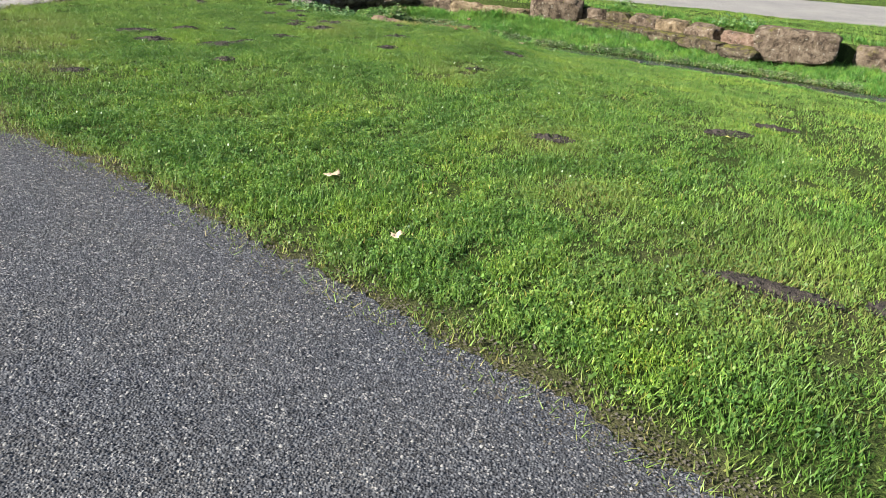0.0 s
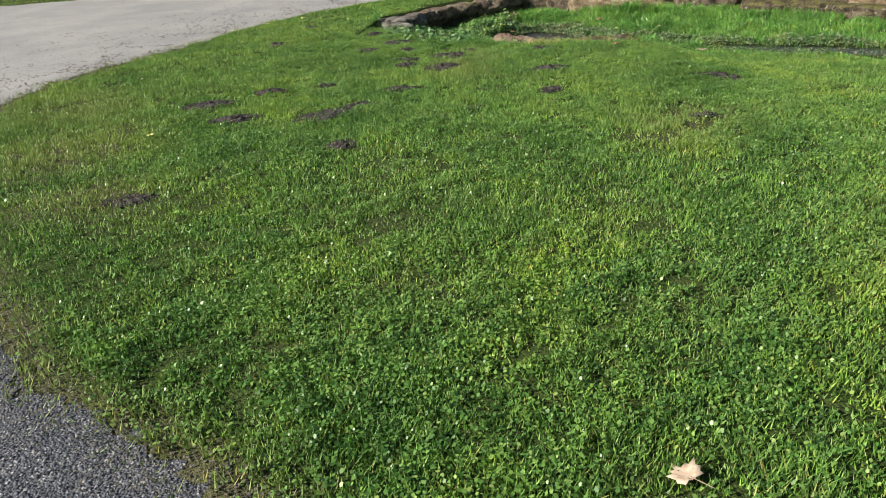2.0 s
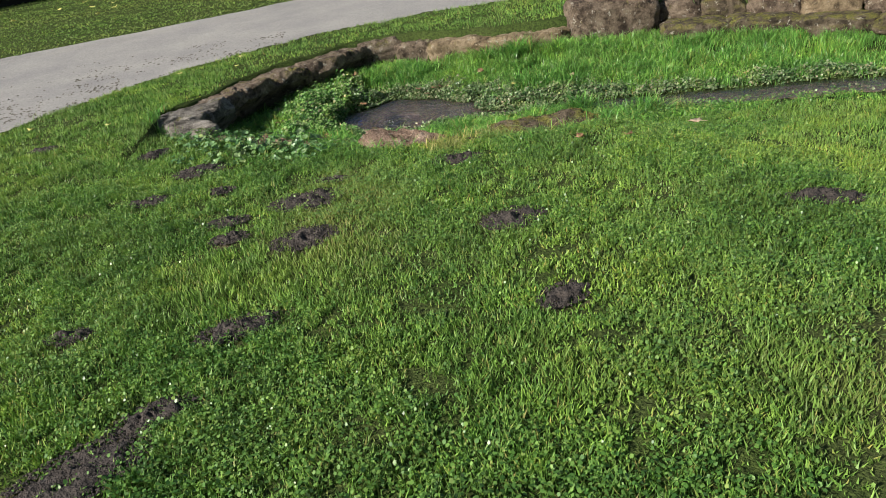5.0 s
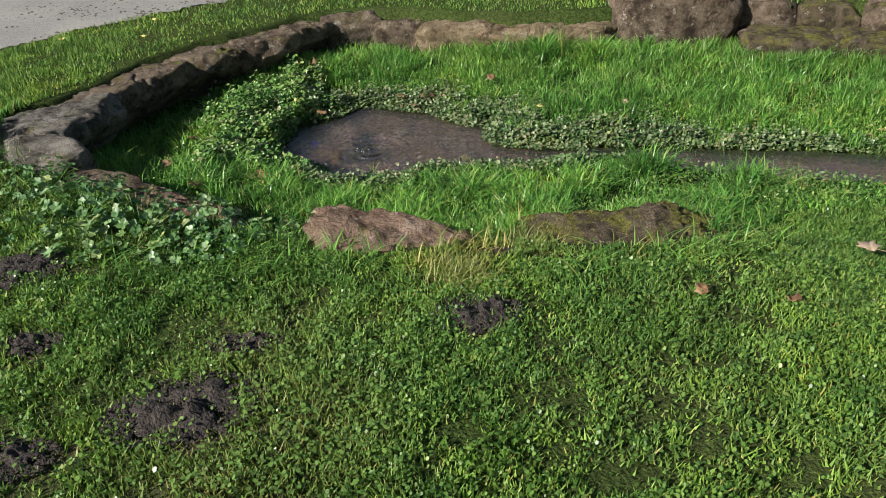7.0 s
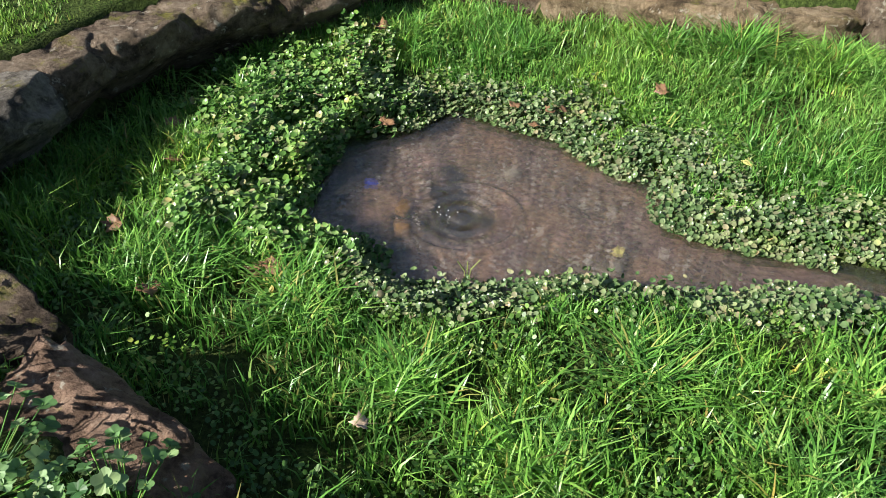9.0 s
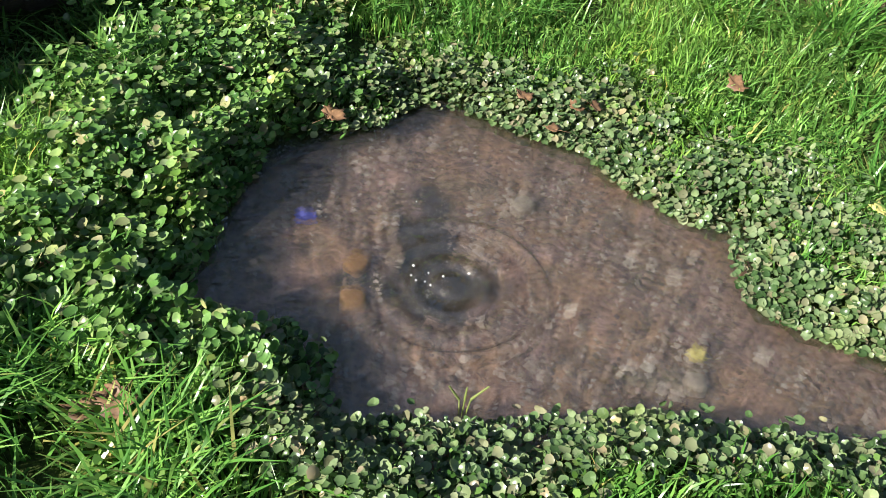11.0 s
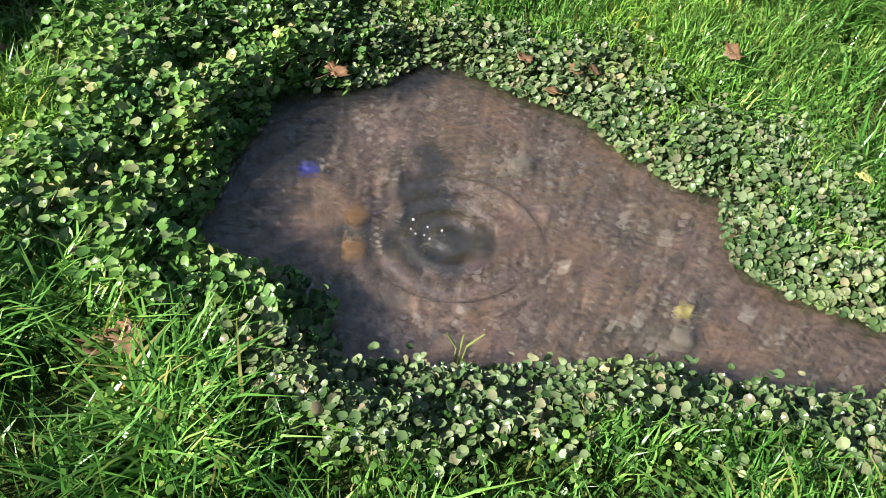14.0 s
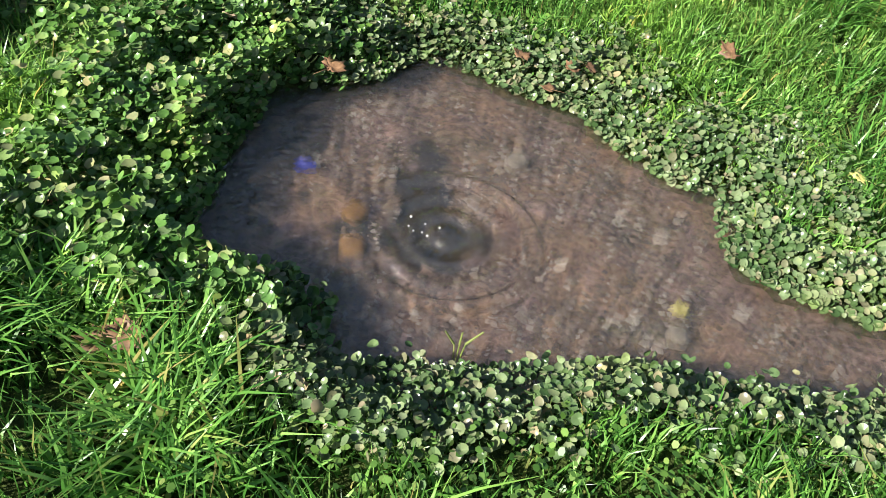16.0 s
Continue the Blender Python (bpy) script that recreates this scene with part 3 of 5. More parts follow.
# curved stone edging behind the pool
edging = tagged(new("stone_edging"), "curved edging of rough weathered stones above the pool", "stone edging")
for x, y, size, turn, mtl, sd, tz in [
    (-1.00, 5.90, (0.56, 0.44, 0.36), 62, M_GREY, 21, -0.125), (-0.86, 6.26, (0.44, 0.32, 0.42), 66, M_STONE, 22, -0.17),
    (-0.68, 6.58, (0.46, 0.30, 0.42), 55, M_STONE, 23, -0.17), (-0.42, 6.84, (0.46, 0.32, 0.40), 34, M_STONE, 31, -0.16), (-0.10, 7.04, (0.42, 0.28, 0.40), 38, M_STONE, 24, -0.16),
    (0.14, 7.32, (0.34, 0.26, 0.40), 40, M_STONE, 25, -0.17), (0.44, 7.45, (0.44, 0.24, 0.40), 4, M_STONE, 26, -0.175),
    (0.80, 7.34, (0.40, 0.22, 0.38), -20, M_STONE, 27, -0.175), (1.12, 7.17, (0.48, 0.22, 0.36), -24, M_TAN, 28, -0.165),
    (1.50, 7.02, (0.48, 0.22, 0.34), -14, M_TAN, 29, -0.165), (1.90, 6.96, (0.42, 0.22, 0.34), -6, M_TAN, 30, -0.17)]:
    ledge = boulder("stone", x, y, tz - (0.06 if x < 0.3 else 0.04), (size[0] * 1.08, size[1], size[2] - (0.07 if x > 0.6 else 0)), turn, mtl, "", sd, 0.96, 0.20, (0, 0), parent=edging, cuts=5)
    for v in ledge.data.vertices:  # hollowed out under the lip
        v.co.y += (1.0 if x < 0.3 else 0.3) * max(0.0, 0.10 - v.co.z)

# the long wall of blocks above the stream
block_wall = tagged(new("stone_wall"), "low wall of rough brown stone blocks above the stream", "stone wall")
boulder("stone", 2.51, 6.98, -0.09, (0.78, 0.44, 0.42), -5, M_STONE, "", 41, 0.95, 0.07, cuts=5, parent=block_wall)
for x, y, size, turn, mtl, sd, tz in [
    (3.10, 6.90, (0.40, 0.30, 0.30), -20, M_STONE, 42, -0.14), (3.44, 6.76, (0.36, 0.30, 0.28), -24, M_MOSSY, 43, -0.14),
    (3.78, 6.54, (0.44, 0.30, 0.28), -30, M_STONE, 44, -0.13), (4.14, 6.27, (0.46, 0.30, 0.28), -36, M_TAN, 45, -0.14),
    (4.52, 5.95, (0.52, 0.30, 0.28), -40, M_STONE, 46, -0.13), (4.92, 5.59, (0.48, 0.30, 0.26), -40, M_PINK, 47, -0.14),
    (6.42, 5.02, (0.5, 0.34, 0.32), -30, M_STONE, 49, -0.15), (6.88, 4.76, (0.5, 0.34, 0.3), -32, M_PINK, 50, -0.15),
    (7.35, 4.42, (0.55, 0.34, 0.3), -34, M_STONE, 51, -0.15), (7.85, 4.06, (0.55, 0.34, 0.3), -36, M_STONE, 52, -0.15),
    (8.4, 3.68, (0.6, 0.36, 0.32), -34, M_GREY, 53, -0.15)]:
    boulder("stone", x, y, tz, size, turn, mtl, "", sd, 0.9, 0.22, parent=block_wall)
boulder("stone", 5.48, 5.12, -0.07, (1.0, 0.44, 0.42), -24, M_STONE, "", 48, 0.94, 0.08, cuts=5, parent=block_wall)
# lower course of flat stones
for x, y, size, turn, sd in [(3.16, 6.64, (0.60, 0.34, 0.18), -16, 61), (3.66, 6.42, (0.60, 0.32, 0.18), -28, 62), (4.10, 6.08, (0.58, 0.32, 0.17), -36, 63),
                             (4.52, 5.70, (0.60, 0.32, 0.17), -40, 64), (4.90, 5.30, (0.5, 0.3, 0.16), -42, 65)]:
    boulder("stone", x - 0.03, y - 0.05, -0.215, size, turn, M_MOSSY, "", sd, 0.9, 0.22, parent=block_wall)


# ---- vegetation ----
rng = np.random.default_rng(7)
SOIL_SCALE = 1.08
PATCHES = [  # bare soil: x, y, half length, half width, turn
    (-1.58, 2.19, 0.17, 0.10, 20), (-1.18, 1.78, 0.16, 0.08, 30), (-0.56, 1.86, 0.20, 0.11, 38), (-0.40, 2.08, 0.12, 0.06, 30), (-0.27, 1.22, 0.09, 0.08, 0), (-0.20, 2.52, 0.13, 0.07, 25),
    (-1.23, 2.52, 0.12, 0.07, 10), (-0.83, 2.66, 0.08, 0.05, 0), (-1.92, 4.41, 0.10, 0.10, 0), (-0.84, 3.98, 0.11, 0.06, 10), (-0.67, 4.39, 0.13, 0.10, 20),
    (-1.03, 4.88, 0.10, 0.07, 40), (0.0, 3.62, 0.17, 0.11, 10), (0.0, 3.17, 0.13, 0.09, 10), (-0.34, 3.31, 0.08, 0.05, 0), (0.88, 3.02, 0.12, 0.10, 15), (0.92, 2.34, 0.09, 0.06, 30),
    (2.11, 2.83, 0.14, 0.07, 0), (0.75, 3.90, 0.115, 0.085, 5), (2.55, -0.30, 0.14, 0.07, -20), (3.47, -2.20, 0.24, 0.06, -22), (3.95, -2.30, 0.12, 0.09, -10),
    (3.75, 0.20, 0.14, 0.08, 0), (4.13, 0.55, 0.16, 0.05, -20), (1.86, 1.66, 0.09, 0.04, 0), (-0.48, 3.96, 0.07, 0.05, 0), (0.11, 3.86, 0.09, 0.04, 0), (-0.37, 3.5, 0.09, 0.06, 0),
    (-1.89, 5.36, 0.10, 0.06, 0), (-1.14, 0.36, 0.12, 0.07, 20)]
PATCHES = [(x, y, a * SOIL_SCALE, b * SOIL_SCALE, tn) for x, y, a, b, tn in PATCHES]
DRY_SPOTS = [(3.45, -2.15, 0.55), (2.8, -1.3, 0.3), (-2.2, 1.2, 0.7), (-2.7, 2.2, 0.6), (0.15, 3.85, 0.22), (0.3, 3.5, 0.25), (-1.4, 0.4, 0.4), (0.1, 3.25, 0.3),
             (2.5, -0.3, 0.35), (1.8, 1.6, 0.4), (0.15, 3.05, 0.3), (1.05, 4.33, 0.14)]
STONES_AT = [(0.55, 4.455, 0.31, 0.14), (1.33, 4.355, 0.32, 0.15), (-0.24, 4.89, 0.22, 0.15), (-0.62, 5.25, 0.18, 0.10), (0.85, 4.30, 0.11, 0.07), (2.49, 6.96, 0.40, 0.26), (5.48, 5.10, 0.5, 0.24)]


def patch_value(x, y):
    v = np.full(x.shape, 9.0)
    for px, py, a, b, tn in PATCHES:
        c, s = math.cos(radians(tn)), math.sin(radians(tn))
        u, w = (x - px) * c + (y - py) * s, -(x - px) * s + (y - py) * c
        v = np.minimum(v, np.hypot(u / a, w / b))
    return v + 1.1 * (field(x, y, 0.06, 15) - 0.5) + 0.9 * (field(x, y, 0.025, 16) - 0.5)


def dry_value(x, y):
    d = np.zeros(x.shape)
    for px, py, r in DRY_SPOTS:
        d = np.maximum(d, 0.75 * np.exp(-((x - px) ** 2 + (y - py) ** 2) / (r * r)))
    for px, py, r in ((1.5, 2.6, 1.7), (4.2, 1.4, 2.0), (-1.0, 3.4, 1.3), (0.5, 0.2, 1.0), (-2.6, 1.6, 1.1), (3.0, 3.5, 1.2), (-2.6, 3.2, 1.5), (-2.0, 4.8, 1.2)):
        d = np.maximum(d, 0.14 * np.exp(-((x - px) ** 2 + (y - py) ** 2) / (r * r)))
    edge = seg_dist(x, y, EDGE)
    d = np.maximum(d, np.clip(1.0 - (y - 3.0) / 2.5, 0.15, 0.9) * np.exp(-(edge / 0.15) ** 2))
    return np.clip(d + 0.18 * wiggle(x, y, 1.7), 0, 1)


def scatter(n, box):
    return rng.uniform(box[0], box[2], n), rng.uniform(box[1], box[3], n)


def clear_of_stones(x, y, amount=1.0):
    ok = np.ones(x.shape, bool)
    for px, py, a, b in STONES_AT:
        ok &= ~((np.hypot((x - px) / a, (y - py) / b) < 0.92) & (rng.random(x.shape) < amount))
    return ok & (seg_dist(x, y, RIM) > 0.07)


def blades(name, x, y, z, height, width, lean, material, label, dry, bend=False):
    """Grass blades as one sheet of stuff: a tapered sliver each, or a bent pair of pieces for long ones."""
    n = len(x)
    a = rng.uniform(0, 2 * np.pi, n)
    b = rng.uniform(0, 2 * np.pi, n)
    dx, dy = np.cos(a) * width / 2, np.sin(a) * width / 2
    lx, ly = np.cos(b) * lean * height, np.sin(b) * lean * height
    if bend:
        V = np.zeros((n, 5, 3))
        V[:, 0] = np.stack([x - dx, y - dy, z], -1)
        V[:, 1] = np.stack([x + dx, y + dy, z], -1)
        V[:, 2] = np.stack([x + dx * 0.8 + lx * 0.35, y + dy * 0.8 + ly * 0.35, z + height * 0.6], -1)
        V[:, 3] = np.stack([x - dx * 0.8 + lx * 0.35, y - dy * 0.8 + ly * 0.35, z + height * 0.6], -1)
        V[:, 4] = np.stack([x + lx * 1.2, y + ly * 1.2, z + height * (1 - 0.35 * np.clip(lean, 0, 1))], -1)
        k = (np.arange(n) * 5)[:, None]
        f = np.concatenate([k + [0, 1, 2, 3], k + [3, 2, 4]], 1).ravel()
        tot = np.tile([4, 3], n)
        per = 5
    else:
        V = np.zeros((n, 3, 3))
        V[:, 0] = np.stack([x - dx, y - dy, z], -1)
        V[:, 1] = np.stack([x + dx, y + dy, z], -1)
        V[:, 2] = np.stack([x + lx, y + ly, z + height], -1)
        f = np.arange(3 * n)
        tot = np.full(n, 3)
        per = 3
    me = mesh_from(name, V.reshape(-1, 3), f, tot, material)
    add_dry(me, np.repeat(dry, per))
    return tagged(new(name, me), label, "grass", kind="stuff")


def discs(name, x, y, z, size, tilt, material, label, category, dry, sides=6, cup=0.15, notch=0.0, whole=False, sunward=0.0):
    """Small round leaves, slightly cupped, each facing its own way."""
    n = len(x)
    a = rng.uniform(0, 2 * np.pi, n)
    if sunward:
        a = np.where(rng.random(n) < sunward, math.atan2(SUN_TO.y, SUN_TO.x) + rng.normal(0, 0.8, n), a)
    th = np.abs(rng.normal(0, tilt, n))
    ca, sa, ct, st = np.cos(a), np.sin(a), np.cos(th), np.sin(th)
    U = np.stack([ca * ct, sa * ct, -st], -1)
    W = np.stack([-sa, ca, np.zeros(n)], -1)
    N = np.stack([ca * st, sa * st, ct], -1)
    C = np.stack([x, y, z], -1)
    V = np.zeros((n, sides + 1, 3))
    V[:, 0] = C - N * (cup * size)[:, None]
    for k in range(sides):
        ang = 2 * np.pi * k / sides
        rr = (size / 2 * (1 - (notch if k == 0 else 0) + 0.12 * rng.uniform(-1, 1, n)))[:, None]
        V[:, k + 1] = C + U * math.cos(ang) * rr * 1.1 + W * math.sin(ang) * rr * 0.92
    if whole:
        me = mesh_from(name, V[:, 1:].reshape(-1, 3), np.arange(n * sides), np.full(n, sides), material)
        add_dry(me, np.repeat(dry, sides))
        return tagged(new(name, me), label, category, kind="stuff")
    k = (np.arange(n) * (sides + 1))[:, None]
    tri = np.array([[0, 1 + i, 1 + (i + 1) % sides] for i in range(sides)]).ravel()
    me = mesh_from(name, V.reshape(-1, 3), (k + tri).ravel(), np.full(n * sides, 3), material, True)
    add_dry(me, np.repeat(dry, sides + 1))
    return tagged(new(name, me), label, category, kind="stuff")


def lawn_points(n, box):
    x, y = scatter(n, box)
    pv = patch_value(x, y)
    ok = ~inside(x, y, PATH_POLY) & ((pv > 1.0) | (rng.random(n) < 0.08 + 0.6 * np.clip(pv, 0, 1) ** 3))
    edge = seg_dist(x, y, EDGE)
    ok &= (y > 4.6) | (rng.random(n) < np.clip(0.08 + edge / 0.26 + 0.35 * wiggle(x, y, 5.0) * (edge < 0.25), 0.06, 1))
    ok &= rng.random(n) > 0.55 * np.exp(-((x + 1.7) ** 2 + (y - 0.75) ** 2) / 0.7) * (0.6 + 0.5 * wiggle(x, y, 4.0))
    dw = water_dist(x, y)
    ok &= ((dw > 0.10) | ((dw > 0.015) & (rng.random(n) < 0.18))) & clear_of_stones(x, y, 0.97)
    return x[ok], y[ok], dw[ok]


def basin(x, y):
    """1 inside the hollow and along the stream, 0 on the mown lawn."""
    fx = np.interp(x, [p[0] for p in FRONT] + [2.2, 3, 6, 14], [p[1] for p in FRONT] + [4.75, 4.75, 3.5, -2.0])
    return (y > fx) & ~inside(x, y, BACK) & (x > -1.25)


add_dry(ground.data, np.clip(np.maximum(0.5 * dry_value(GX, GY), 1.35 - patch_value(GX, GY)) * (np.hypot(GX, GY - 3) < 12), 0, 1).ravel())

# mown lawn, thick along the walk and thinner far off: low tufts of blades with hollows between them
bx, by = [], []
for n, box in ((500000, (-3.6, -3.6, 4.2, 5.2)), (300000, (-1.9, 0.8, 3.1, 5.2)), (170000, (-0.9, -3.4, 3.6, 0.9)), (210000, (-4, 4.0, 8, 8.6)), (150000, (-3.6, 0.5, -0.9, 7.4)), (190000, (3.7, -4.5, 8.5, 4.5))):
    x, y, dw = lawn_points(n, box)
    soft = np.minimum.reduce([x - box[0], box[2] - x, y - box[1], box[3] - y]) / 0.8 if n in (300000, 170000) else np.ones(len(x))
    k = ~basin(x, y) & (rng.random(len(x)) < np.clip(2.8 * sward(x, y) - 0.45, 0.12, 1)) & (rng.random(len(x)) < soft)
    bx.append(x[k])
    by.append(y[k])
x, y = np.concatenate(bx), np.concatenate(by)
dry = dry_value(x, y)
tall = np.clip(0.25 + 1.6 * sward(x, y), 0.3, 1.6) * np.where(y < -1.2, 1.15, 1.0)
blades("lawn_grass", x, y, ground_z(x, y), rng.uniform(0.012, 0.030, len(x)) * tall, rng.uniform(0.004, 0.0085, len(x)), rng.uniform(0.12, 0.9, len(x)), M_LAWN,
       "short green mown lawn with worn yellowish patches", dry)

cx, cy = [], []
for n, box in ((200000, (-3.6, -3.6, 4.6, 6.2)), (240000, (-1.9, 0.4, 3.1, 5.0)), (110000, (-0.9, -3.3, 3.6, 0.6))):
    x, y, dw = lawn_points(n, box)
    soft = np.minimum.reduce([x - box[0], box[2] - x, y - box[1], box[3] - y]) / 0.8
    k = ~basin(x, y) & (rng.random(len(x)) < np.clip(2.6 * sward(x, y) - 0.6, 0.05, 1)) & (rng.random(len(x)) < soft)
    k &= field(x, y, 0.9, 5) + 0.5 * field(x, y, 0.3, 6) + rng.normal(0, 0.15, len(x)) > 0.52
    cx.append(x[k])
    cy.append(y[k])
x, y = np.concatenate(cx), np.concatenate(cy)
lift = np.clip(0.2 + 1.5 * sward(x, y), 0.25, 1.5)
discs("lawn_clover", x, y, ground_z(x, y) + rng.uniform(0.008, 0.030, len(x)) * lift, rng.uniform(0.0065, 0.0155, len(x)) * np.interp(y, [0.5, 2.5], [1.0, 0.8]), 0.6, M_CLOVER, "small round clover leaves in the mown lawn", "clover", 0.6 * dry_value(x, y), 5, whole=True)

# far lawns beyond the path and beside it
x, y = scatter(260000, (-19, 8.5, 14, 24))
k = ~inside(x, y, PATH_POLY) & (rng.random(len(x)) < np.clip(1.35 - (y - 8) / 14, 0.25, 1)) & (seg_dist(x, y, [(-18, 12), (8, 22.6), (16, 26)]) < 14)
x, y = x[k], y[k]
blades("far_lawn_grass", x, y, ground_z(x, y), rng.uniform(0.012, 0.026, len(x)), rng.uniform(0.012, 0.022, len(x)), rng.uniform(0.6, 2.2, len(x)), M_LAWN, "short green lawn strip between path and hedge", np.clip(0.12 + 0.5 * field(x, y, 1.6, 41) ** 2 + 0.3 * dry_value(x, y), 0, 1))

# long grass in the hollow and along the stream
x, y, dw = lawn_points(460000, (-1.3, 3.4, 7.2, 7.4))
k = basin(x, y)
x, y, dw = x[k], y[k], dw[k]
clump = 0.6 * field(x, y, 0.11, 8) + 0.4 * field(x, y, 0.3, 9)
k = rng.random(len(x)) < np.clip(2.4 * clump - 0.35, 0.12, 1) * np.where((x < 0.35) & (y < 5.75), 0.6, 1.0)
x, y, dw, clump = x[k], y[k], dw[k], clump[k]
hh = rng.uniform(0.035, 0.10, len(x)) * (0.35 + 1.35 * clump) * np.clip(0.55 + dw, 0.5, 1.15)
hh = np.where((x > 1.7) & (y < np.interp(x, [p[0] for p in STREAM], [p[1] for p in STREAM])), hh * 0.5, hh)
blades("long_grass", x, y, ground_z(x, y) - 0.005, hh, rng.uniform(0.0035, 0.0075, len(x)), rng.uniform(0.1, 0.8, len(x)), M_LONG, "long lush green grass in the hollow beside the pool", np.clip(0.28 * (rng.random(len(x)) < 0.08) + 0.12 * ((x > 0.8) & (y > 6.2)) + 0.10 * wiggle(x, y, 1.3), 0, 1), True)


# watercress belts on the banks
def cress_points(n, box):
    x, y = scatter(n, box)
    dw = water_dist(x, y)
    left = (x < 0.25) & (y > 5.62)
    back = (y > 6.2) & (x >= 0.25) & (x < 0.85)
    right = (x >= 0.8) & (rng.random(n) < np.interp(x, [1.8, 2.6], [1.0, 0.65])) & (y > np.interp(x, [p[0] for p in STREAM], [p[1] for p in STREAM]))
    reach = np.where(left, 0.55, np.where(back, 0.16, np.where(right, np.interp(x, [1.8, 2.6], [0.30, 0.2]), np.interp(x, [1.5, 2.0], [0.17, 0.04]))))
    edge = reach * (1 + 0.35 * wiggle(x, y, 2.0)) * rng.uniform(0.3, 1.1, n) ** 0.5
    ok = (rng.random(n) < np.clip(3.2 * (0.6 * field(x, y, 0.07, 11) + 0.4 * field(x, y, 0.18, 12)) - 0.40, 0.06, 1)) & (dw > np.where(left, 0.01, np.where(x > 1.6, 0.03, -0.02))) & (dw < edge) & ~inside(x, y, BACK)
    return x[ok], y[ok], dw[ok], left[ok]


cress = tagged(new("watercress"), "dense round watercress leaves on the pool banks", "watercress")
x, y, dw, left = cress_points(330000, (-0.75, 4.0, 6.0, 7.0))
mound = 0.25 + 1.2 * (0.6 * field(x, y, 0.07, 11) + 0.4 * field(x, y, 0.18, 12))
z = np.maximum(ground_z(x, y), WATER_Z + 0.004) + rng.uniform(0.15, 1.0, len(x)) * np.interp(x, [0.0, 0.42], [0.125, 0.07]) * np.clip(0.3 + dw * 9, 0.3, 1) * mound
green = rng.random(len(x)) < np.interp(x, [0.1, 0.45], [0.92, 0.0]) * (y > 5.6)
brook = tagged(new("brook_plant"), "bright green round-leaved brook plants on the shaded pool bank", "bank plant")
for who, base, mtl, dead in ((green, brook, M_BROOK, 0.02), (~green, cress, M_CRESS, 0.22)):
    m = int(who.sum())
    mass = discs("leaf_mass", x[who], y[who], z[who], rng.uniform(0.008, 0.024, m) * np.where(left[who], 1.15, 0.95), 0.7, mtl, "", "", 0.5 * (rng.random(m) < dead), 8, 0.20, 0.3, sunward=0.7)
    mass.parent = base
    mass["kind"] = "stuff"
leaf_me = []
for sd in range(3):
    b = bmesh.new()
    c0 = b.verts.new((0.05, 0, -0.26))
    rim = [b.verts.new((0.55 * math.cos(a), 0.46 * math.sin(a) * (1 + 0.1 * math.sin(3 * a + sd)), 0.05 * math.sin(2 * a + sd))) for a in [2 * math.pi * k / 10 for k in range(10)]]
    for k in range(10):
        b.faces.new((c0, rim[k], rim[(k + 1) % 10]))
    me = bpy.data.meshes.new("leaf")
    b.to_mesh(me)
    b.free()
    me.materials.append(M_CRESS_LEAF)
    leaf_me.append(me)
for k in range(300):
    lx = random.uniform(0.32, 1.35)
    ly = float(np.interp(lx, [0.3, 0.8, 1.2, 1.4], [5.56, 5.57, 5.55, 5.53])) - random.uniform(-0.02, 0.2)
    lz = max(float(ground_z(np.array(lx), np.array(ly))), WATER_Z) + random.uniform(0.03, 0.075)
    lf = new("leaf", leaf_me[k % 3])
    lf.parent = cress
    sz = random.uniform(0.012, 0.021)
    lf.matrix_world = pose(lx, ly, lz, random.gauss(0, 34), random.gauss(0, 34), random.uniform(0, 360)) @ Matrix.Scale(sz, 4)
# clover among the long grass
x, y, dw = lawn_points(60000, (-1.2, 4.3, 3.4, 7.2))
k = basin(x, y) & (wiggle(x + 2, y, 1.6) > -0.2)
x, y = x[k], y[k]
discs("hollow_clover", x, y, ground_z(x, y) + rng.uniform(0.015, 0.06, len(x)), rng.uniform(0.007, 0.015, len(x)), 0.7, M_CLOVER, "clover leaves among the long grass of the hollow", "clover", np.zeros(len(x)), 6, whole=True)


# ---- soil patches ----
def soil_patch(x, y, a, b, turn, seed):
    g = bmesh.new()
    rings, seg = 9, 30
    c, s = math.cos(radians(turn)), math.sin(radians(turn))
    rows = []
    for r in range(rings + 1):
        row = []
        for k in range(seg):
            ang = 2 * math.pi * k / seg
            f = r / rings * 0.74 * (1 + 0.75 * noise.noise(Vector((math.cos(ang) * 2.2, math.sin(ang) * 1.6, seed * 3.3))))
            u, w = a * f * math.cos(ang), b * f * math.sin(ang)
            px, py = x + u * c - w * s, y + u * s + w * c
            h = 0.004 * (1 - (r / rings) ** 2) + (0.028 * noise.noise(Vector((px * 26, py * 26, seed))) + 0.020 * noise.noise(Vector((px * 70, py * 70, seed)))) * (1 - r / rings * 0.6) - (0.016 if r == rings else 0)
            row.append(g.verts.new((px - x, py - y, float(ground_z(np.array(px), np.array(py))) + 0.019 + h)))
            if r == 0:
                break
        rows.append(row)
    for k in range(seg):
        g.faces.new((rows[0][0], rows[1][k], rows[1][(k + 1) % seg]))
        for r in range(1, rings):
            g.faces.new((rows[r][k], rows[r + 1][k], rows[r + 1][(k + 1) % seg], rows[r][(k + 1) % seg]))
    ob = part("soil_patch", g, M_SOIL)
    ob.location = (x, y, 0)
    return tagged(ob, "bare patch of dark crumbly soil in the lawn", "soil patch", "bare patches in the lawn")


for n, (px, py, a, b, tn) in enumerate(PATCHES):
    soil_patch(px, py, a, b, tn, n + 1)


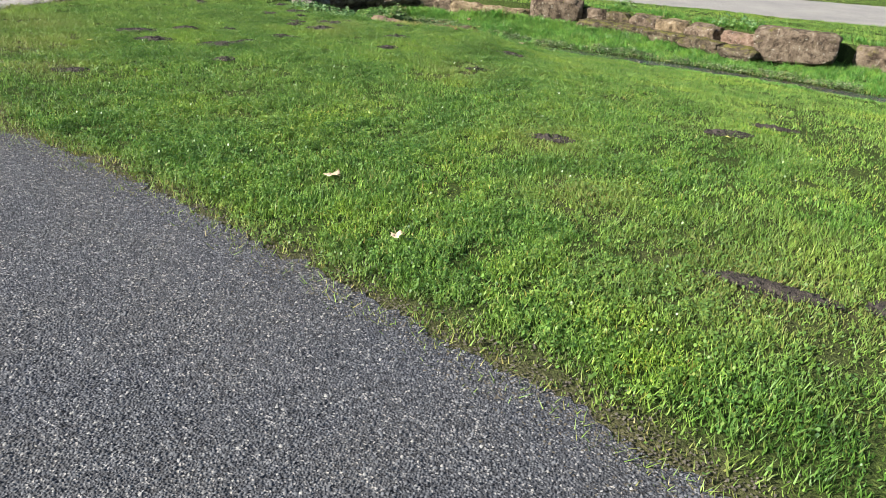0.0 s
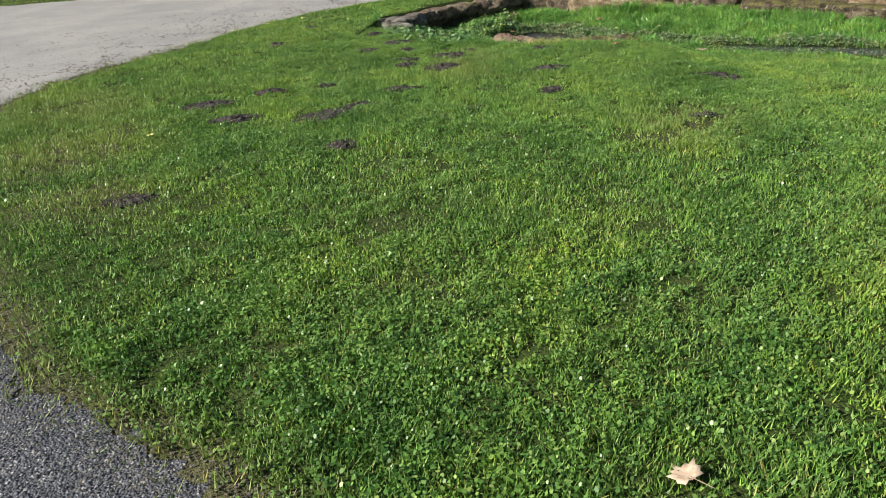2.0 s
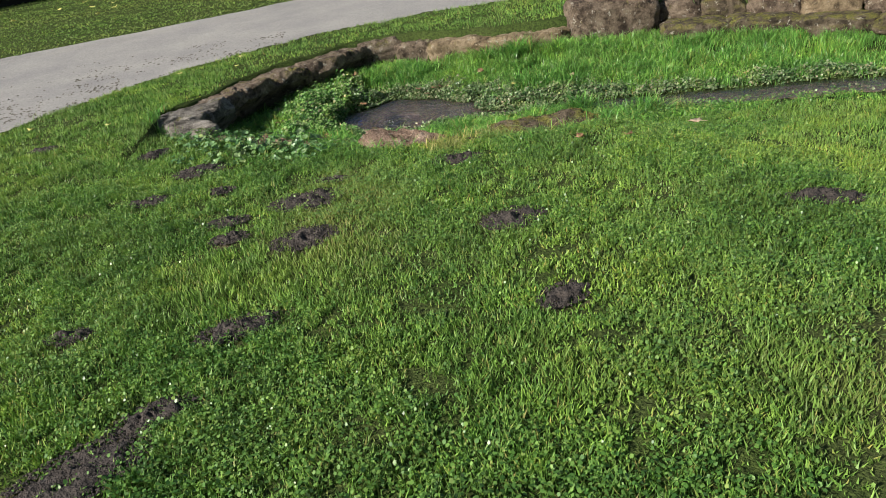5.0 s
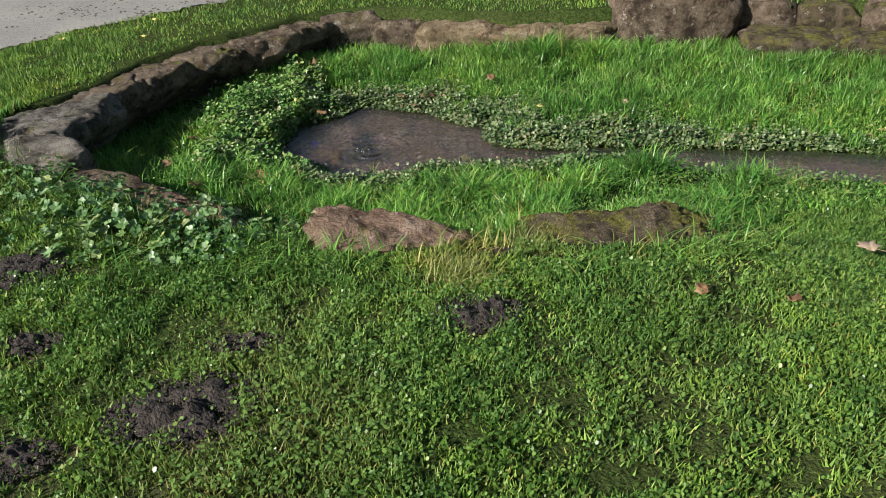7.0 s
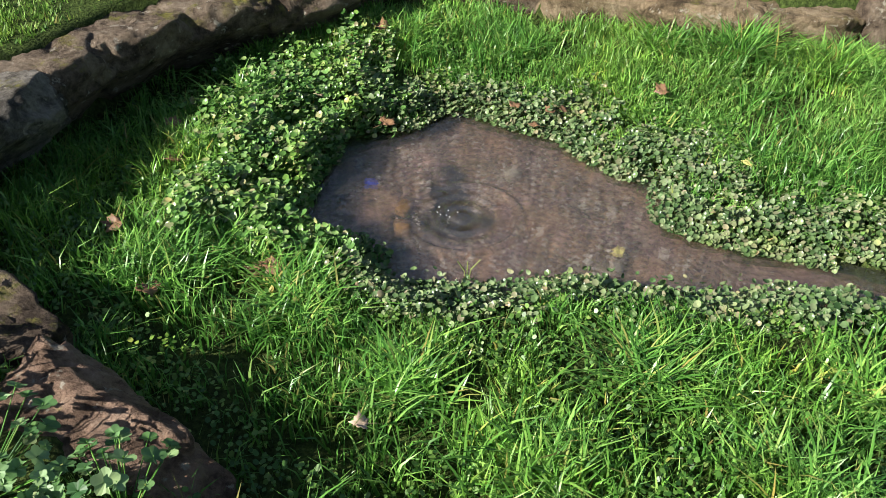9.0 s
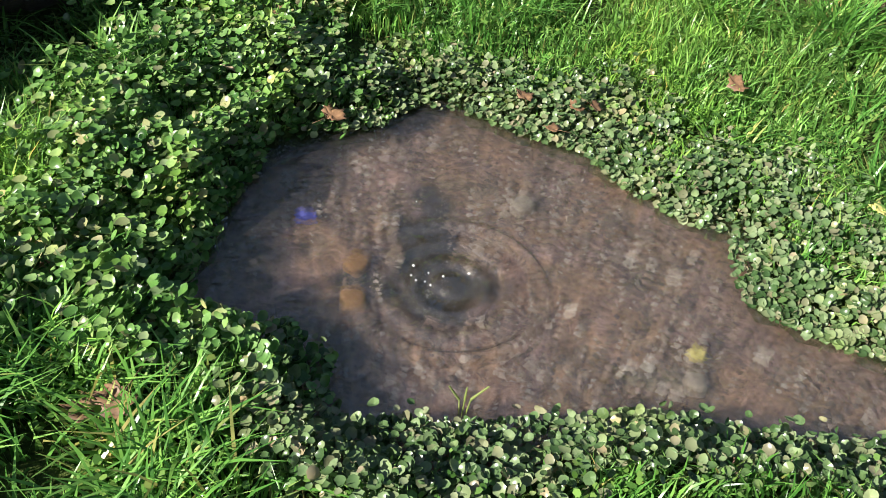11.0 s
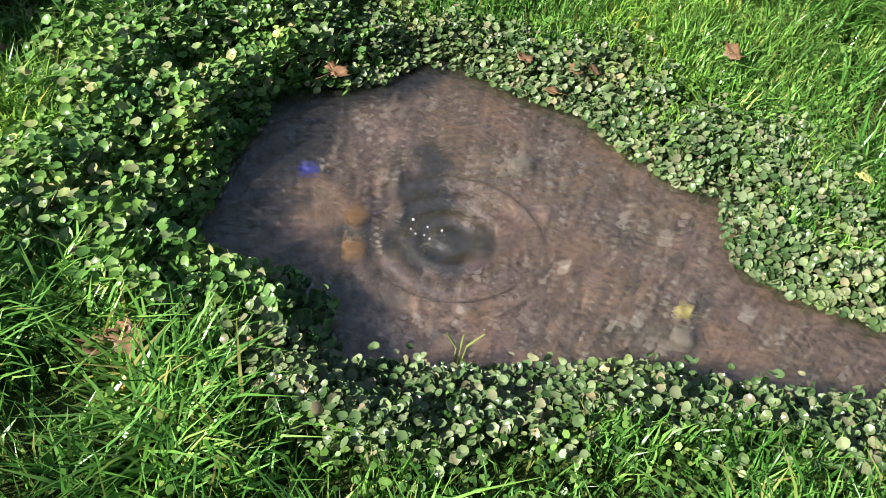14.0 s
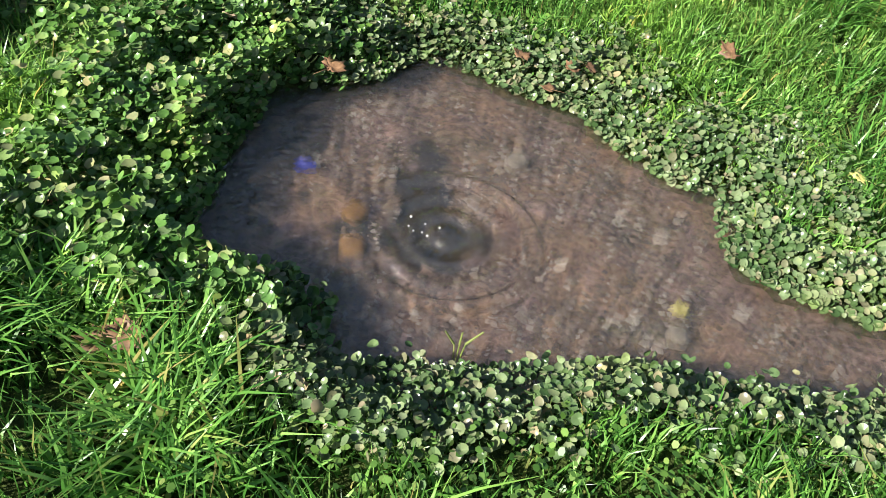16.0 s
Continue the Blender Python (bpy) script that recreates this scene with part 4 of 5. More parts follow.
# ---- larger plants ----
def tuft(store, x, y, count, height, spread, seed, width=0.005, lean=(0.3, 1.1)):
    """Adds a clump of arching blades from one root to a store of vertices and faces."""
    r = np.random.default_rng(seed)
    V, F, T = store
    gz = float(ground_z(np.array(x), np.array(y))) - 0.01
    for k in range(count):
        a, h = r.uniform(0, 6.283), height * r.uniform(0.55, 1.0)
        ln = r.uniform(*lean)
        bx0, by0 = r.normal(0, spread, 2) + (x, y)
        ox, oy = math.cos(a), math.sin(a)
        wv = width * r.uniform(0.7, 1.3) / 2
        base = len(V)
        for s, wf in ((0, 1.0), (0.35, 1.0), (0.7, 0.75)):
            px, py, pz = bx0 + ox * ln * h * s * s * 1.2, by0 + oy * ln * h * s * s * 1.2, gz + h * (s - 0.38 * ln * s * s)
            V += [(px - oy * wv * wf, py + ox * wv * wf, pz), (px + oy * wv * wf, py - ox * wv * wf, pz)]
        V.append((bx0 + ox * ln * h * 1.2, by0 + oy * ln * h * 1.2, gz + h * (1 - 0.38 * ln)))
        F += [base, base + 1, base + 3, base + 2, base + 2, base + 3, base + 5, base + 4, base + 4, base + 5, base + 6]
        T += [4, 4, 3]


def tufts(name, store, material, label):
    me = mesh_from(name, *store, material)
    add_dry(me, np.zeros(len(store[0])))
    return tagged(new(name, me), label, "grass tufts", kind="stuff")


straw = ([], [], [])
for k, (tx, ty, ct, ht, sp) in enumerate([(0.75, 4.11, 420, 0.085, 0.045), (0.68, 4.20, 120, 0.10, 0.05), (1.03, 4.36, 380, 0.07, 0.05), (0.98, 4.31, 160, 0.06, 0.05), (0.80, 4.28, 120, 0.10, 0.06), (2.3, 5.0, 90, 0.12, 0.08), (1.66, 4.33, 60, 0.09, 0.04), (1.3, 4.12, 70, 0.08, 0.09)]):
    tuft(straw, tx, ty, ct, ht, sp, k + 1, 0.0038)
tufts("straw_tufts", straw, M_STRAW, "pale straw-coloured grass tufts beside the boulders")
lush = ([], [], [])
for k, (tx, ty, ct, ht) in enumerate([(1.62, 6.80, 420, 0.26), (1.95, 6.65, 300, 0.22), (1.35, 6.90, 260, 0.22), (-0.20, 5.66, 260, 0.17), (-0.32, 5.52, 220, 0.17), (0.06, 5.40, 240, 0.16),
                                      (0.02, 5.52, 160, 0.13), (0.9, 5.15, 240, 0.16), (1.4, 5.1, 260, 0.16), (0.35, 5.1, 240, 0.16), (1.75, 5.25, 280, 0.17), (2.15, 5.05, 280, 0.16),
                                      (0.6, 4.88, 200, 0.16), (1.15, 4.8, 200, 0.16), (1.85, 4.75, 220, 0.15), (0.3, 7.05, 200, 0.17), (0.75, 6.95, 220, 0.17), (-0.25, 6.5, 160, 0.17)]):
    tuft(lush, tx, ty, ct, ht, 0.055, 20 + k, 0.006)
for k, (tx, ty) in enumerate([(0.05, 4.45), (0.16, 4.55), (-0.05, 4.35), (0.28, 4.36), (0.12, 4.28), (0.45, 4.28), (1.15, 4.08), (1.45, 4.10), (1.62, 4.16), (1.78, 4.3), (0.2, 4.7), (-0.3, 4.4)]):
    tuft(lush, tx, ty, 45, 0.10, 0.06, 140 + k, 0.004, (0.6, 1.5))
for k in range(70):
    tx, ty = random.uniform(-0.9, 2.6), random.uniform(5.6, 6.9)
    if bool(basin(np.array(tx), np.array(ty))) and float(water_dist(np.array(tx), np.array(ty))) > 0.2:
        tuft(lush, tx, ty, 70, random.uniform(0.10, 0.17), 0.035, 160 + k, 0.0055)
tufts("lush_tufts", lush, M_LONG, "lush long green grass tufts in the hollow")
walltop = ([], [], [])
for k in range(26):
    wx = 2.3 + k * 0.19 + random.uniform(-0.06, 0.06)
    wy = float(np.interp(wx, [2.3, 3.0, 4.2, 5.05, 6, 6.6, 8.5], [7.28, 7.12, 6.55, 5.85, 5.45, 5.25, 3.9])) + random.uniform(-0.05, 0.15)
    tuft(walltop, wx, wy - 0.06, 110, random.uniform(0.07, 0.15), 0.07, 60 + k, 0.006)
tufts("wall_tufts", walltop, M_LONG, "green grass tufts on top of the stone wall")


def lobed_leaf(bmx, centre, normal, size, spin, lobes=5, depth=0.28):
    """A scalloped round leaf on the mesh bmx."""
    up = Vector(normal).normalized()
    u = up.orthogonal().normalized()
    w = up.cross(u)
    c = bmx.verts.new(Vector(centre) - up * size * 0.12)
    rim = []
    n = lobes * 4
    for k in range(n):
        ang = spin + 2 * math.pi * k / n
        rr = size / 2 * (1 - depth * abs(math.sin(lobes * (ang - spin) / 2)) ** 3)
        if k == 0:
            rr *= 0.35
        rim.append(bmx.verts.new(Vector(centre) + (u * math.cos(ang) + w * math.sin(ang)) * rr + up * size * 0.05 * math.sin(3 * ang + spin)))
    for k in range(n):
        bmx.faces.new((c, rim[k], rim[(k + 1) % n]))


def stalk(bmx, a, b, r):
    d = (Vector(b) - Vector(a)).normalized()
    u = d.orthogonal().normalized()
    w = d.cross(u)
    low = [bmx.verts.new(Vector(a) + (u * math.cos(t) + w * math.sin(t)) * r) for t in (0, 2.09, 4.19)]
    top = [bmx.verts.new(Vector(b) + (u * math.cos(t) + w * math.sin(t)) * r * 0.7) for t in (0, 2.09, 4.19)]
    for k in range(3):
        bmx.faces.new((low[k], low[(k + 1) % 3], top[(k + 1) % 3], top[k]))


MALLOW_LEAF = []
for sd in range(3):
    b = bmesh.new()
    lobed_leaf(b, (0, 0, 0), (0, 0, 1), 1.0, sd * 2.1)
    me = bpy.data.meshes.new("leaf")
    b.to_mesh(me)
    b.free()
    me.materials.append(M_MALLOW)
    MALLOW_LEAF.append(me)


def mallow(x, y, count, height, spread, size, seed):
    r = random.Random(seed)
    gz = float(ground_z(np.array(x), np.array(y)))
    plant = tagged(new("mallow_plant"), "leafy mallow weed with round scalloped leaves beside boulders", "weed", "mallow weeds at the rim")
    plant.location = (x, y, gz)
    st = bmesh.new()
    for k in range(count):
        a, d = r.uniform(0, 6.283), spread * math.sqrt(r.random())
        h = height * r.uniform(0.35, 1.0) * (1 - 0.4 * d / spread)
        p = Vector((math.cos(a) * d, math.sin(a) * d, h))
        stalk(st, (p.x * 0.3, p.y * 0.3, -0.01), p, 0.0016)
        lf = new("leaf", MALLOW_LEAF[k % 3])
        lf.parent = plant
        up = Vector((math.cos(a) * 0.5 + r.uniform(-0.4, 0.4), math.sin(a) * 0.5 + r.uniform(-0.4, 0.4), 1))
        size_k = 0.8 * size * r.uniform(0.6, 1.15)
        lf.matrix_basis = Matrix.Translation(p) @ up.to_track_quat("Z", "Y").to_matrix().to_4x4() @ pose(0, 0, 0, 0, 0, r.uniform(0, 360)) @ Matrix.Scale(size_k, 4)
    part("stem_mass", st, M_LONG, plant)["kind"] = "stuff"
    return plant


for k, (mx, my, ct, ht, sp, sz) in enumerate([(-0.36, 4.70, 60, 0.15, 0.17, 0.055), (-0.60, 4.88, 60, 0.15, 0.18, 0.055), (-0.10, 4.66, 46, 0.13, 0.14, 0.055), (-0.20, 4.50, 40, 0.10, 0.16, 0.05),
                                             (-0.82, 5.08, 46, 0.12, 0.17, 0.05), (-0.52, 4.55, 40, 0.09, 0.16, 0.05), (-0.02, 4.46, 34, 0.10, 0.13, 0.05), (-0.75, 4.68, 30, 0.08, 0.15, 0.045),
                                             (0.12, 4.58, 30, 0.11, 0.10, 0.05), (-0.95, 5.33, 30, 0.10, 0.15, 0.045)]):
    mallow(mx, my, int(ct * 1.25), ht * 0.85, sp, sz * 0.95, 300 + k)
for k, (mx, my) in enumerate([(4.75, 5.95), (4.95, 5.8), (5.1, 5.65), (3.5, 7.05)]):
    mallow(mx, my, 34, 0.2, 0.16, 0.07, 340 + k)


# ---- fallen leaves ----
def dead_leaf(x, y, size, turn, material, label, lift=0.035, tilt=(0, 0), seed=1):
    """A curled, lobed maple-like leaf with its stalk."""
    b = bmesh.new()
    r = random.Random(seed)
    tips = [(0, 1.0), (34, 0.78), (64, 0.95), (98, 0.72), (128, 0.70), (165, 0.42)]
    prof = [(a, t) for a, t in tips] + [(360 - a, t) for a, t in reversed(tips[1:])]
    mids = []
    for (a0, t0), (a1, t1) in zip(prof, prof[1:] + [(360, 1.0)]):
        mids += [(a0, t0), ((a0 + a1) / 2, min(t0, t1) * 0.84)]
    curl = r.uniform(0.25, 0.6)
    c = b.verts.new((0, 0, 0))
    mid, rim = [], []
    for a, t in mids:
        ang = radians(a + 90)
        px, py = math.cos(ang) * t * size / 2, math.sin(ang) * t * size / 2
        mid.append(b.verts.new((px * 0.5, py * 0.5, curl * size * 0.12 * math.sin(ang * 2 + seed))))
        rim.append(b.verts.new((px, py, curl * size * (0.5 * (px / size) ** 2 * 4 + 0.12 * math.sin(ang * 3 + seed)))))
    n = len(mids)
    for k in range(n):
        b.faces.new((c, mid[k], mid[(k + 1) % n]))
        b.faces.new((mid[k], rim[k], rim[(k + 1) % n], mid[(k + 1) % n]))
    stalk(b, (0, 0, 0), (0.05 * size, -size * 0.75, size * 0.1), size * 0.012)
    ob = part("fallen_leaf", b, material)
    sol = ob.modifiers.new("thickness", "SOLIDIFY")
    sol.thickness = 0.0008
    gz = max(float(ground_z(np.array(x), np.array(y))), WATER_Z)
    ob.matrix_world = pose(x, y, gz + lift, tilt[0], tilt[1], turn)
    return tagged(ob, label, "fallen leaf", "fallen leaves")


BROWN = "curled brown dead leaf lying among green plants"
for k, (lx, ly, sz, tn, mtl, lb, lf) in enumerate([
    (1.45, -1.45, 0.11, 40, M_PALE, "pale dry dead leaf lying on the lawn", 0.035), (1.93, -2.16, 0.07, 200, M_PALE, "small pale dry leaf lying on the lawn", 0.045),
    (-1.59, 1.38, 0.06, 80, M_YELLOW, "small pale yellow leaf lying on the lawn", 0.030), (2.15, 4.21, 0.11, 20, M_PALE, "pale brown dead leaf in the grass", 0.06),
    (1.40, 3.87, 0.07, 100, M_BROWN, "brown dead leaf in the lawn edge", 0.03), (1.62, 3.78, 0.06, 10, M_BROWN, "reddish dead leaf in the lawn edge", 0.025),
    (-0.12, 6.44, 0.085, 30, M_BROWN, BROWN, 0.06), (0.0, 6.49, 0.07, 200, M_PALE, "pale dead leaf among watercress", 0.07), (-0.28, 6.21, 0.07, 100, M_BROWN, BROWN, 0.06),
    (0.24, 6.40, 0.08, 310, M_BROWN, BROWN, 0.05), (-0.02, 5.55, 0.09, 150, M_BROWN, BROWN, 0.05), (-0.06, 5.53, 0.08, 30, M_BROWN, BROWN, 0.04), (0.71, 6.50, 0.06, 0, M_BROWN, BROWN, 0.06),
    (0.775, 6.40, 0.06, 60, M_BROWN, BROWN, 0.05), (0.84, 6.47, 0.055, 120, M_BROWN, BROWN, 0.055), (0.885, 6.475, 0.055, 250, M_BROWN, BROWN, 0.055), (1.26, 6.53, 0.085, 110, M_BROWN, BROWN, 0.075),
    (1.45, 6.09, 0.06, 60, M_YELLOW, "small yellow leaf among watercress", 0.06), (0.09, 7.20, 0.09, 10, M_BROWN, BROWN, 0.08), (0.2, 6.98, 0.10, 70, M_BROWN, BROWN, 0.08), (-0.48, 6.28, 0.08, 0, M_BROWN, BROWN, 0.06),
    (-0.41, 6.05, 0.09, 45, M_BROWN, BROWN, 0.06), (-0.47, 5.67, 0.09, 160, M_BROWN, BROWN, 0.06), (-0.31, 5.40, 0.08, 220, M_BROWN, BROWN, 0.06), (0.26, 4.97, 0.06, 90, M_PALE, "pale dead leaf among grass", 0.07),
    (-0.21, 5.82, 0.05, 90, M_BROWN, BROWN, 0.05), (0.09, 6.72, 0.07, 90, M_BROWN, BROWN, 0.07), (1.9, 6.0, 0.06, 90, M_PALE, "pale dead leaf among grass", 0.06), (3.72, 0.05, 0.05, 30, M_YELLOW, "small pale yellow leaf lying on the lawn", 0.03)]):
    dead_leaf(lx, ly, sz, tn, mtl, lb, lf, (random.uniform(-14, 14), random.uniform(-14, 14)), k + 1)
for k in range(110):
    u = random.random()
    lx, ly = -14 + 22 * u + random.uniform(-1, 1), 11.0 + 6.5 * u ** 0.8 + random.uniform(-1.6, 2.8)
    dead_leaf(lx, ly, random.uniform(0.07, 0.13), random.uniform(0, 360), M_YELLOW, "pale yellow fallen leaf on the lawn strip", 0.04, (random.uniform(-20, 20), random.uniform(-20, 20)), 100 + k)
for k in range(26):
    lx, ly = random.uniform(-3.2, 0.6), random.uniform(4.5, 8.0)
    if not bool(inside(np.array(lx), np.array(ly), PATH_POLY)) and ly > 5.2 + max(0, lx + 1.6) * 1.5:
        dead_leaf(lx, ly, random.uniform(0.035, 0.06), random.uniform(0, 360), M_YELLOW, "small pale yellow leaf lying on the lawn", 0.028, (0, 0), 400 + k)


# ---- in the pool ----
def pebble(name, x, y, size, material, label, seed, z=WATER_Z - 0.045):
    ob = part(name, stone_bm(size, seed, 0.2, 0.2, 3), material)
    ob.matrix_world = pose(x, y, z, 0, 0, seed * 40)
    return tagged(ob, label, "pebble")


pebble("pebble", 0.315, 5.99, (0.045, 0.05, 0.03), M_ORANGE, "orange stone lying under the pool water", 71)
pebble("pebble", 0.31, 5.89, (0.05, 0.05, 0.03), M_ORANGE, "orange stone lying under the pool water", 72)
pebble("pebble", 0.69, 6.21, (0.055, 0.045, 0.03), M_WHITE, "pale stone lying under the pool water", 73)
pebble("pebble", 0.96, 5.71, (0.045, 0.04, 0.03), M_WHITE, "greyish stone lying under the pool water", 74)
pebble("pebble", 0.83, 5.64, (0.06, 0.04, 0.03), M_PINK, "reddish stone lying under the pool water", 75)
pebble("pebble", 1.22, 5.60, (0.06, 0.04, 0.03), M_PINK, "reddish stone lying under the pool water", 76)
b = bmesh.new()
for k in range(5):
    lobed_leaf(b, (0.012 * math.cos(k * 1.3), 0.012 * math.sin(k * 1.3), 0.004 * k), (0.3 * math.cos(k * 2.0), 0.3 * math.sin(k * 2.0), 1), 0.035, k, 4, 0.2)
scrap = part("plastic_scrap", b, M_BLUE)
scrap.matrix_world = pose(0.20, 6.12, WATER_Z - 0.04, 0, 0, 20)
tagged(scrap, "crumpled blue plastic scrap on the pool bed", "litter")
dead_leaf(0.98, 5.765, 0.06, 75, M_YELLOW, "yellow leaf sunk in the pool water", -0.03, (0, 0), 501)
n = 4200
x, y = scatter(n * 6, (0, 5.3, 2.6, 6.6))
k = (water_dist(x, y) < 0.0) & (np.hypot((x - 0.50) / 0.15, (y - 5.93) / 0.09) > 0.9) & (np.hypot((x - 0.46) / 0.06, (y - 6.07) / 0.14) > 0.9)
x, y = x[k][:n], y[k][:n]
n = len(x)
octa = np.array([(1, 0, -0.35), (0, 1, -0.35), (-1, 0, -0.35), (0, -1, -0.35), (0.15, 0.1, 0.8)], float)
tri = np.array([(0, 1, 4), (1, 2, 4), (2, 3, 4), (3, 0, 4)])


def chips(name, x, y, z, size, flat, material, label, category):
    n = len(x)
    a = rng.uniform(0, 6.283, n)
    V = octa[None] * (size[:, None, None] * rng.uniform(0.6, 1.3, (n, 5, 1)))
    V[:, :, 2] *= flat
    c, s = np.cos(a)[:, None], np.sin(a)[:, None]
    t = rng.normal(0, 0.35, n)[:, None]
    P = np.stack([V[:, :, 0] * c - V[:, :, 1] * s + x[:, None], V[:, :, 0] * s + V[:, :, 1] * c + y[:, None], V[:, :, 2] + t * V[:, :, 0] + z[:, None]], -1)
    f = (np.arange(n) * 5)[:, None, None] + tri[None]
    me = mesh_from(name, P.reshape(-1, 3), f.ravel(), np.full(n * 4, 3), material)
    return tagged(new(name, me), label, category, kind="stuff")


chips("bed_pebbles", x, y, np.full(n, WATER_Z - 0.052), rng.uniform(0.003, 0.013, n) * np.where(rng.random(n) < 0.08, 1.7, 1.0), 0.45, M_PEBBLE, "brown pebbles scattered on the pool bed", "pebbles")

# loose chip on the near part of the path
x, y = scatter(170000, (-1.6, -5.4, 3.2, 0.4))
ed = seg_dist(x, y, EDGE)
k = inside(x, y, PATH_POLY) & (ed < 3.0) & (rng.random(len(x)) < np.clip(1.6 - ed / 1.8, 0.10, 1))
x, y = x[k], y[k]
chips("path_chip", x, y, np.full(len(x), 0.006), rng.uniform(0.003, 0.0075, len(x)), 0.7, M_CHIP, "loose dark grey stone chip on the path", "gravel")
# crumbs of earth spread along the path edge
x, y = scatter(420000, (-3.7, -4.2, 4.0, 5.0))
ed = seg_dist(x, y, EDGE)
worn = rng.random(len(x)) < 0.35 * np.exp(-((x + 1.7) ** 2 + (y - 0.75) ** 2) / 0.6) * (wiggle(x, y, 4.0) > -0.2)
k = (ed < 0.16 * np.abs(rng.normal(0, 0.8, len(x))) * (1 + 0.6 * wiggle(x, y, 1.6))) & (ed < 0.4) | worn
x, y = x[k], y[k]
chips("edge_soil", x, y, np.where(inside(x, y, PATH_POLY), 0.005, ground_z(x, y) + 0.006), rng.uniform(0.002, 0.007, len(x)), 0.4, M_EARTH, "crumbs of brown earth along the path edge", "soil")
x, y = scatter(420000, (-3.8, -4.4, 4.4, 6.5))
ed = seg_dist(x, y, EDGE)
k = (ed < 0.2) & inside(x, y, PATH_POLY) & (rng.random(len(x)) < 0.5 * np.exp(-(ed / 0.10) ** 2) * (0.5 + 0.5 * (wiggle(x, y, 2.5) > -0.1)))
x, y = x[k], y[k]
blades("edge_grass", x, y, np.zeros(len(x)), rng.uniform(0.015, 0.04, len(x)), rng.uniform(0.003, 0.006, len(x)), rng.uniform(0.5, 1.8, len(x)), M_LAWN, "straggling dry grass creeping over the path edge", rng.uniform(0.3, 1.0, len(x)))


# scuffed grit on the pale part of the path
x, y = scatter(60000, (-5.5, 1.5, -0.5, 8.6))
ed = seg_dist(x, y, EDGE)
k = inside(x, y, PATH_POLY) & (rng.random(len(x)) < 0.55 * np.exp(-ed / 0.7) * np.clip(2.4 * field(x, y, 0.16, 51) - 0.8, 0, 1))
x, y = x[k], y[k]
chips("path_grit", x, y, np.full(len(x), 0.006), rng.uniform(0.005, 0.018, len(x)), 0.5, M_EARTH, "scuffed grey-brown grit on the pale path", "gravel")

# clods in the bare patches
cx, cy = [], []
for px, py, a, b, tn in PATCHES:
    m = int(700 * a * b / 0.012)
    r, t = np.sqrt(rng.random(m)) * 1.1, rng.uniform(0, 6.283, m)
    c, s = math.cos(radians(tn)), math.sin(radians(tn))
    cx.append(px + a * r * np.cos(t) * c - b * r * np.sin(t) * s)
    cy.append(py + a * r * np.cos(t) * s + b * r * np.sin(t) * c)
x, y = np.concatenate(cx), np.concatenate(cy)
chips("soil_crumbs", x, y, ground_z(x, y) + 0.014, rng.uniform(0.003, 0.009, len(x)), 0.6, M_SOIL, "dark earth crumbs in the bare patches", "soil")

# a pale sprig at the water's edge
b = bmesh.new()
for dx, dy, dz in ((0.0, 0.0, 0.085), (0.025, 0.0, 0.09), (-0.02, 0.01, 0.075)):
    stalk(b, (dx * 0.2, dy * 0.2, 0.0), (dx * 0.4, dy * 0.4, dz * 0.6), 0.0022)
    stalk(b, (dx * 0.4, dy * 0.4, dz * 0.6), (dx * 1.4, dy, dz), 0.0028)
sprig = part("reed_sprig", b, M_STRAW)
sprig.location = (0.505, 5.60, WATER_Z - 0.01)
tagged(sprig, "pale bent reed sprig standing at the water's edge", "reed")


# ---- hedge and tree beyond the path ----
HEDGE = [(-13.4, 14.0), (-12.3, 14.4), (-9.8, 15.1), (-6.4, 16.4), (-3.9, 17.9), (-0.8, 19.2), (3.3, 20.8), (7.5, 22.8), (16, 27), (30, 34)]


def along(line, u):
    seg = [math.hypot(b[0] - a[0], b[1] - a[1]) for a, b in zip(line, line[1:])]
    d = u * sum(seg)
    for (a, b), s in zip(zip(line, line[1:]), seg):
        if d <= s:
            f = d / s
            return a[0] + f * (b[0] - a[0]), a[1] + f * (b[1] - a[1]), (b[0] - a[0]) / s, (b[1] - a[1]) / s
        d -= s
    return (*line[-1], 1.0, 0.0)


hedge = tagged(new("hedge"), "tall dense dark evergreen hedge in shade behind the lawn", "hedge")
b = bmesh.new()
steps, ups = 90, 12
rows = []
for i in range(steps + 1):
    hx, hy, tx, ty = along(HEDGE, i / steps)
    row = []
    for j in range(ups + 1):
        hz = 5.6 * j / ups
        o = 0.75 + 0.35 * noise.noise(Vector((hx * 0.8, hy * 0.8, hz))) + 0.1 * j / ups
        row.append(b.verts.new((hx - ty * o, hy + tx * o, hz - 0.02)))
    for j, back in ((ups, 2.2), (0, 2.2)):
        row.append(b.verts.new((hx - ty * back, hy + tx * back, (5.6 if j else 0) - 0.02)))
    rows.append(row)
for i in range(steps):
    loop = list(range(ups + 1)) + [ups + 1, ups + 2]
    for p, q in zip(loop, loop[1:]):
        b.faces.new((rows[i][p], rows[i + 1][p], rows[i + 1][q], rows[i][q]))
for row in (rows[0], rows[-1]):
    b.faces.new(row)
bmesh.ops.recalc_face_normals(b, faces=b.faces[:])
# dark sheet behind the leaves, shade between them put into its colour
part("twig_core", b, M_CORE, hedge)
n = 48000
U = rng.random(n) ** 1.0 * 0.78
pts = np.array([along(HEDGE, u) for u in np.linspace(0, 0.8, 1600)])
P = pts[(U / 0.8 * 1599).astype(int)]
hz = rng.uniform(0.02, 1, n) ** 0.9 * 5.6
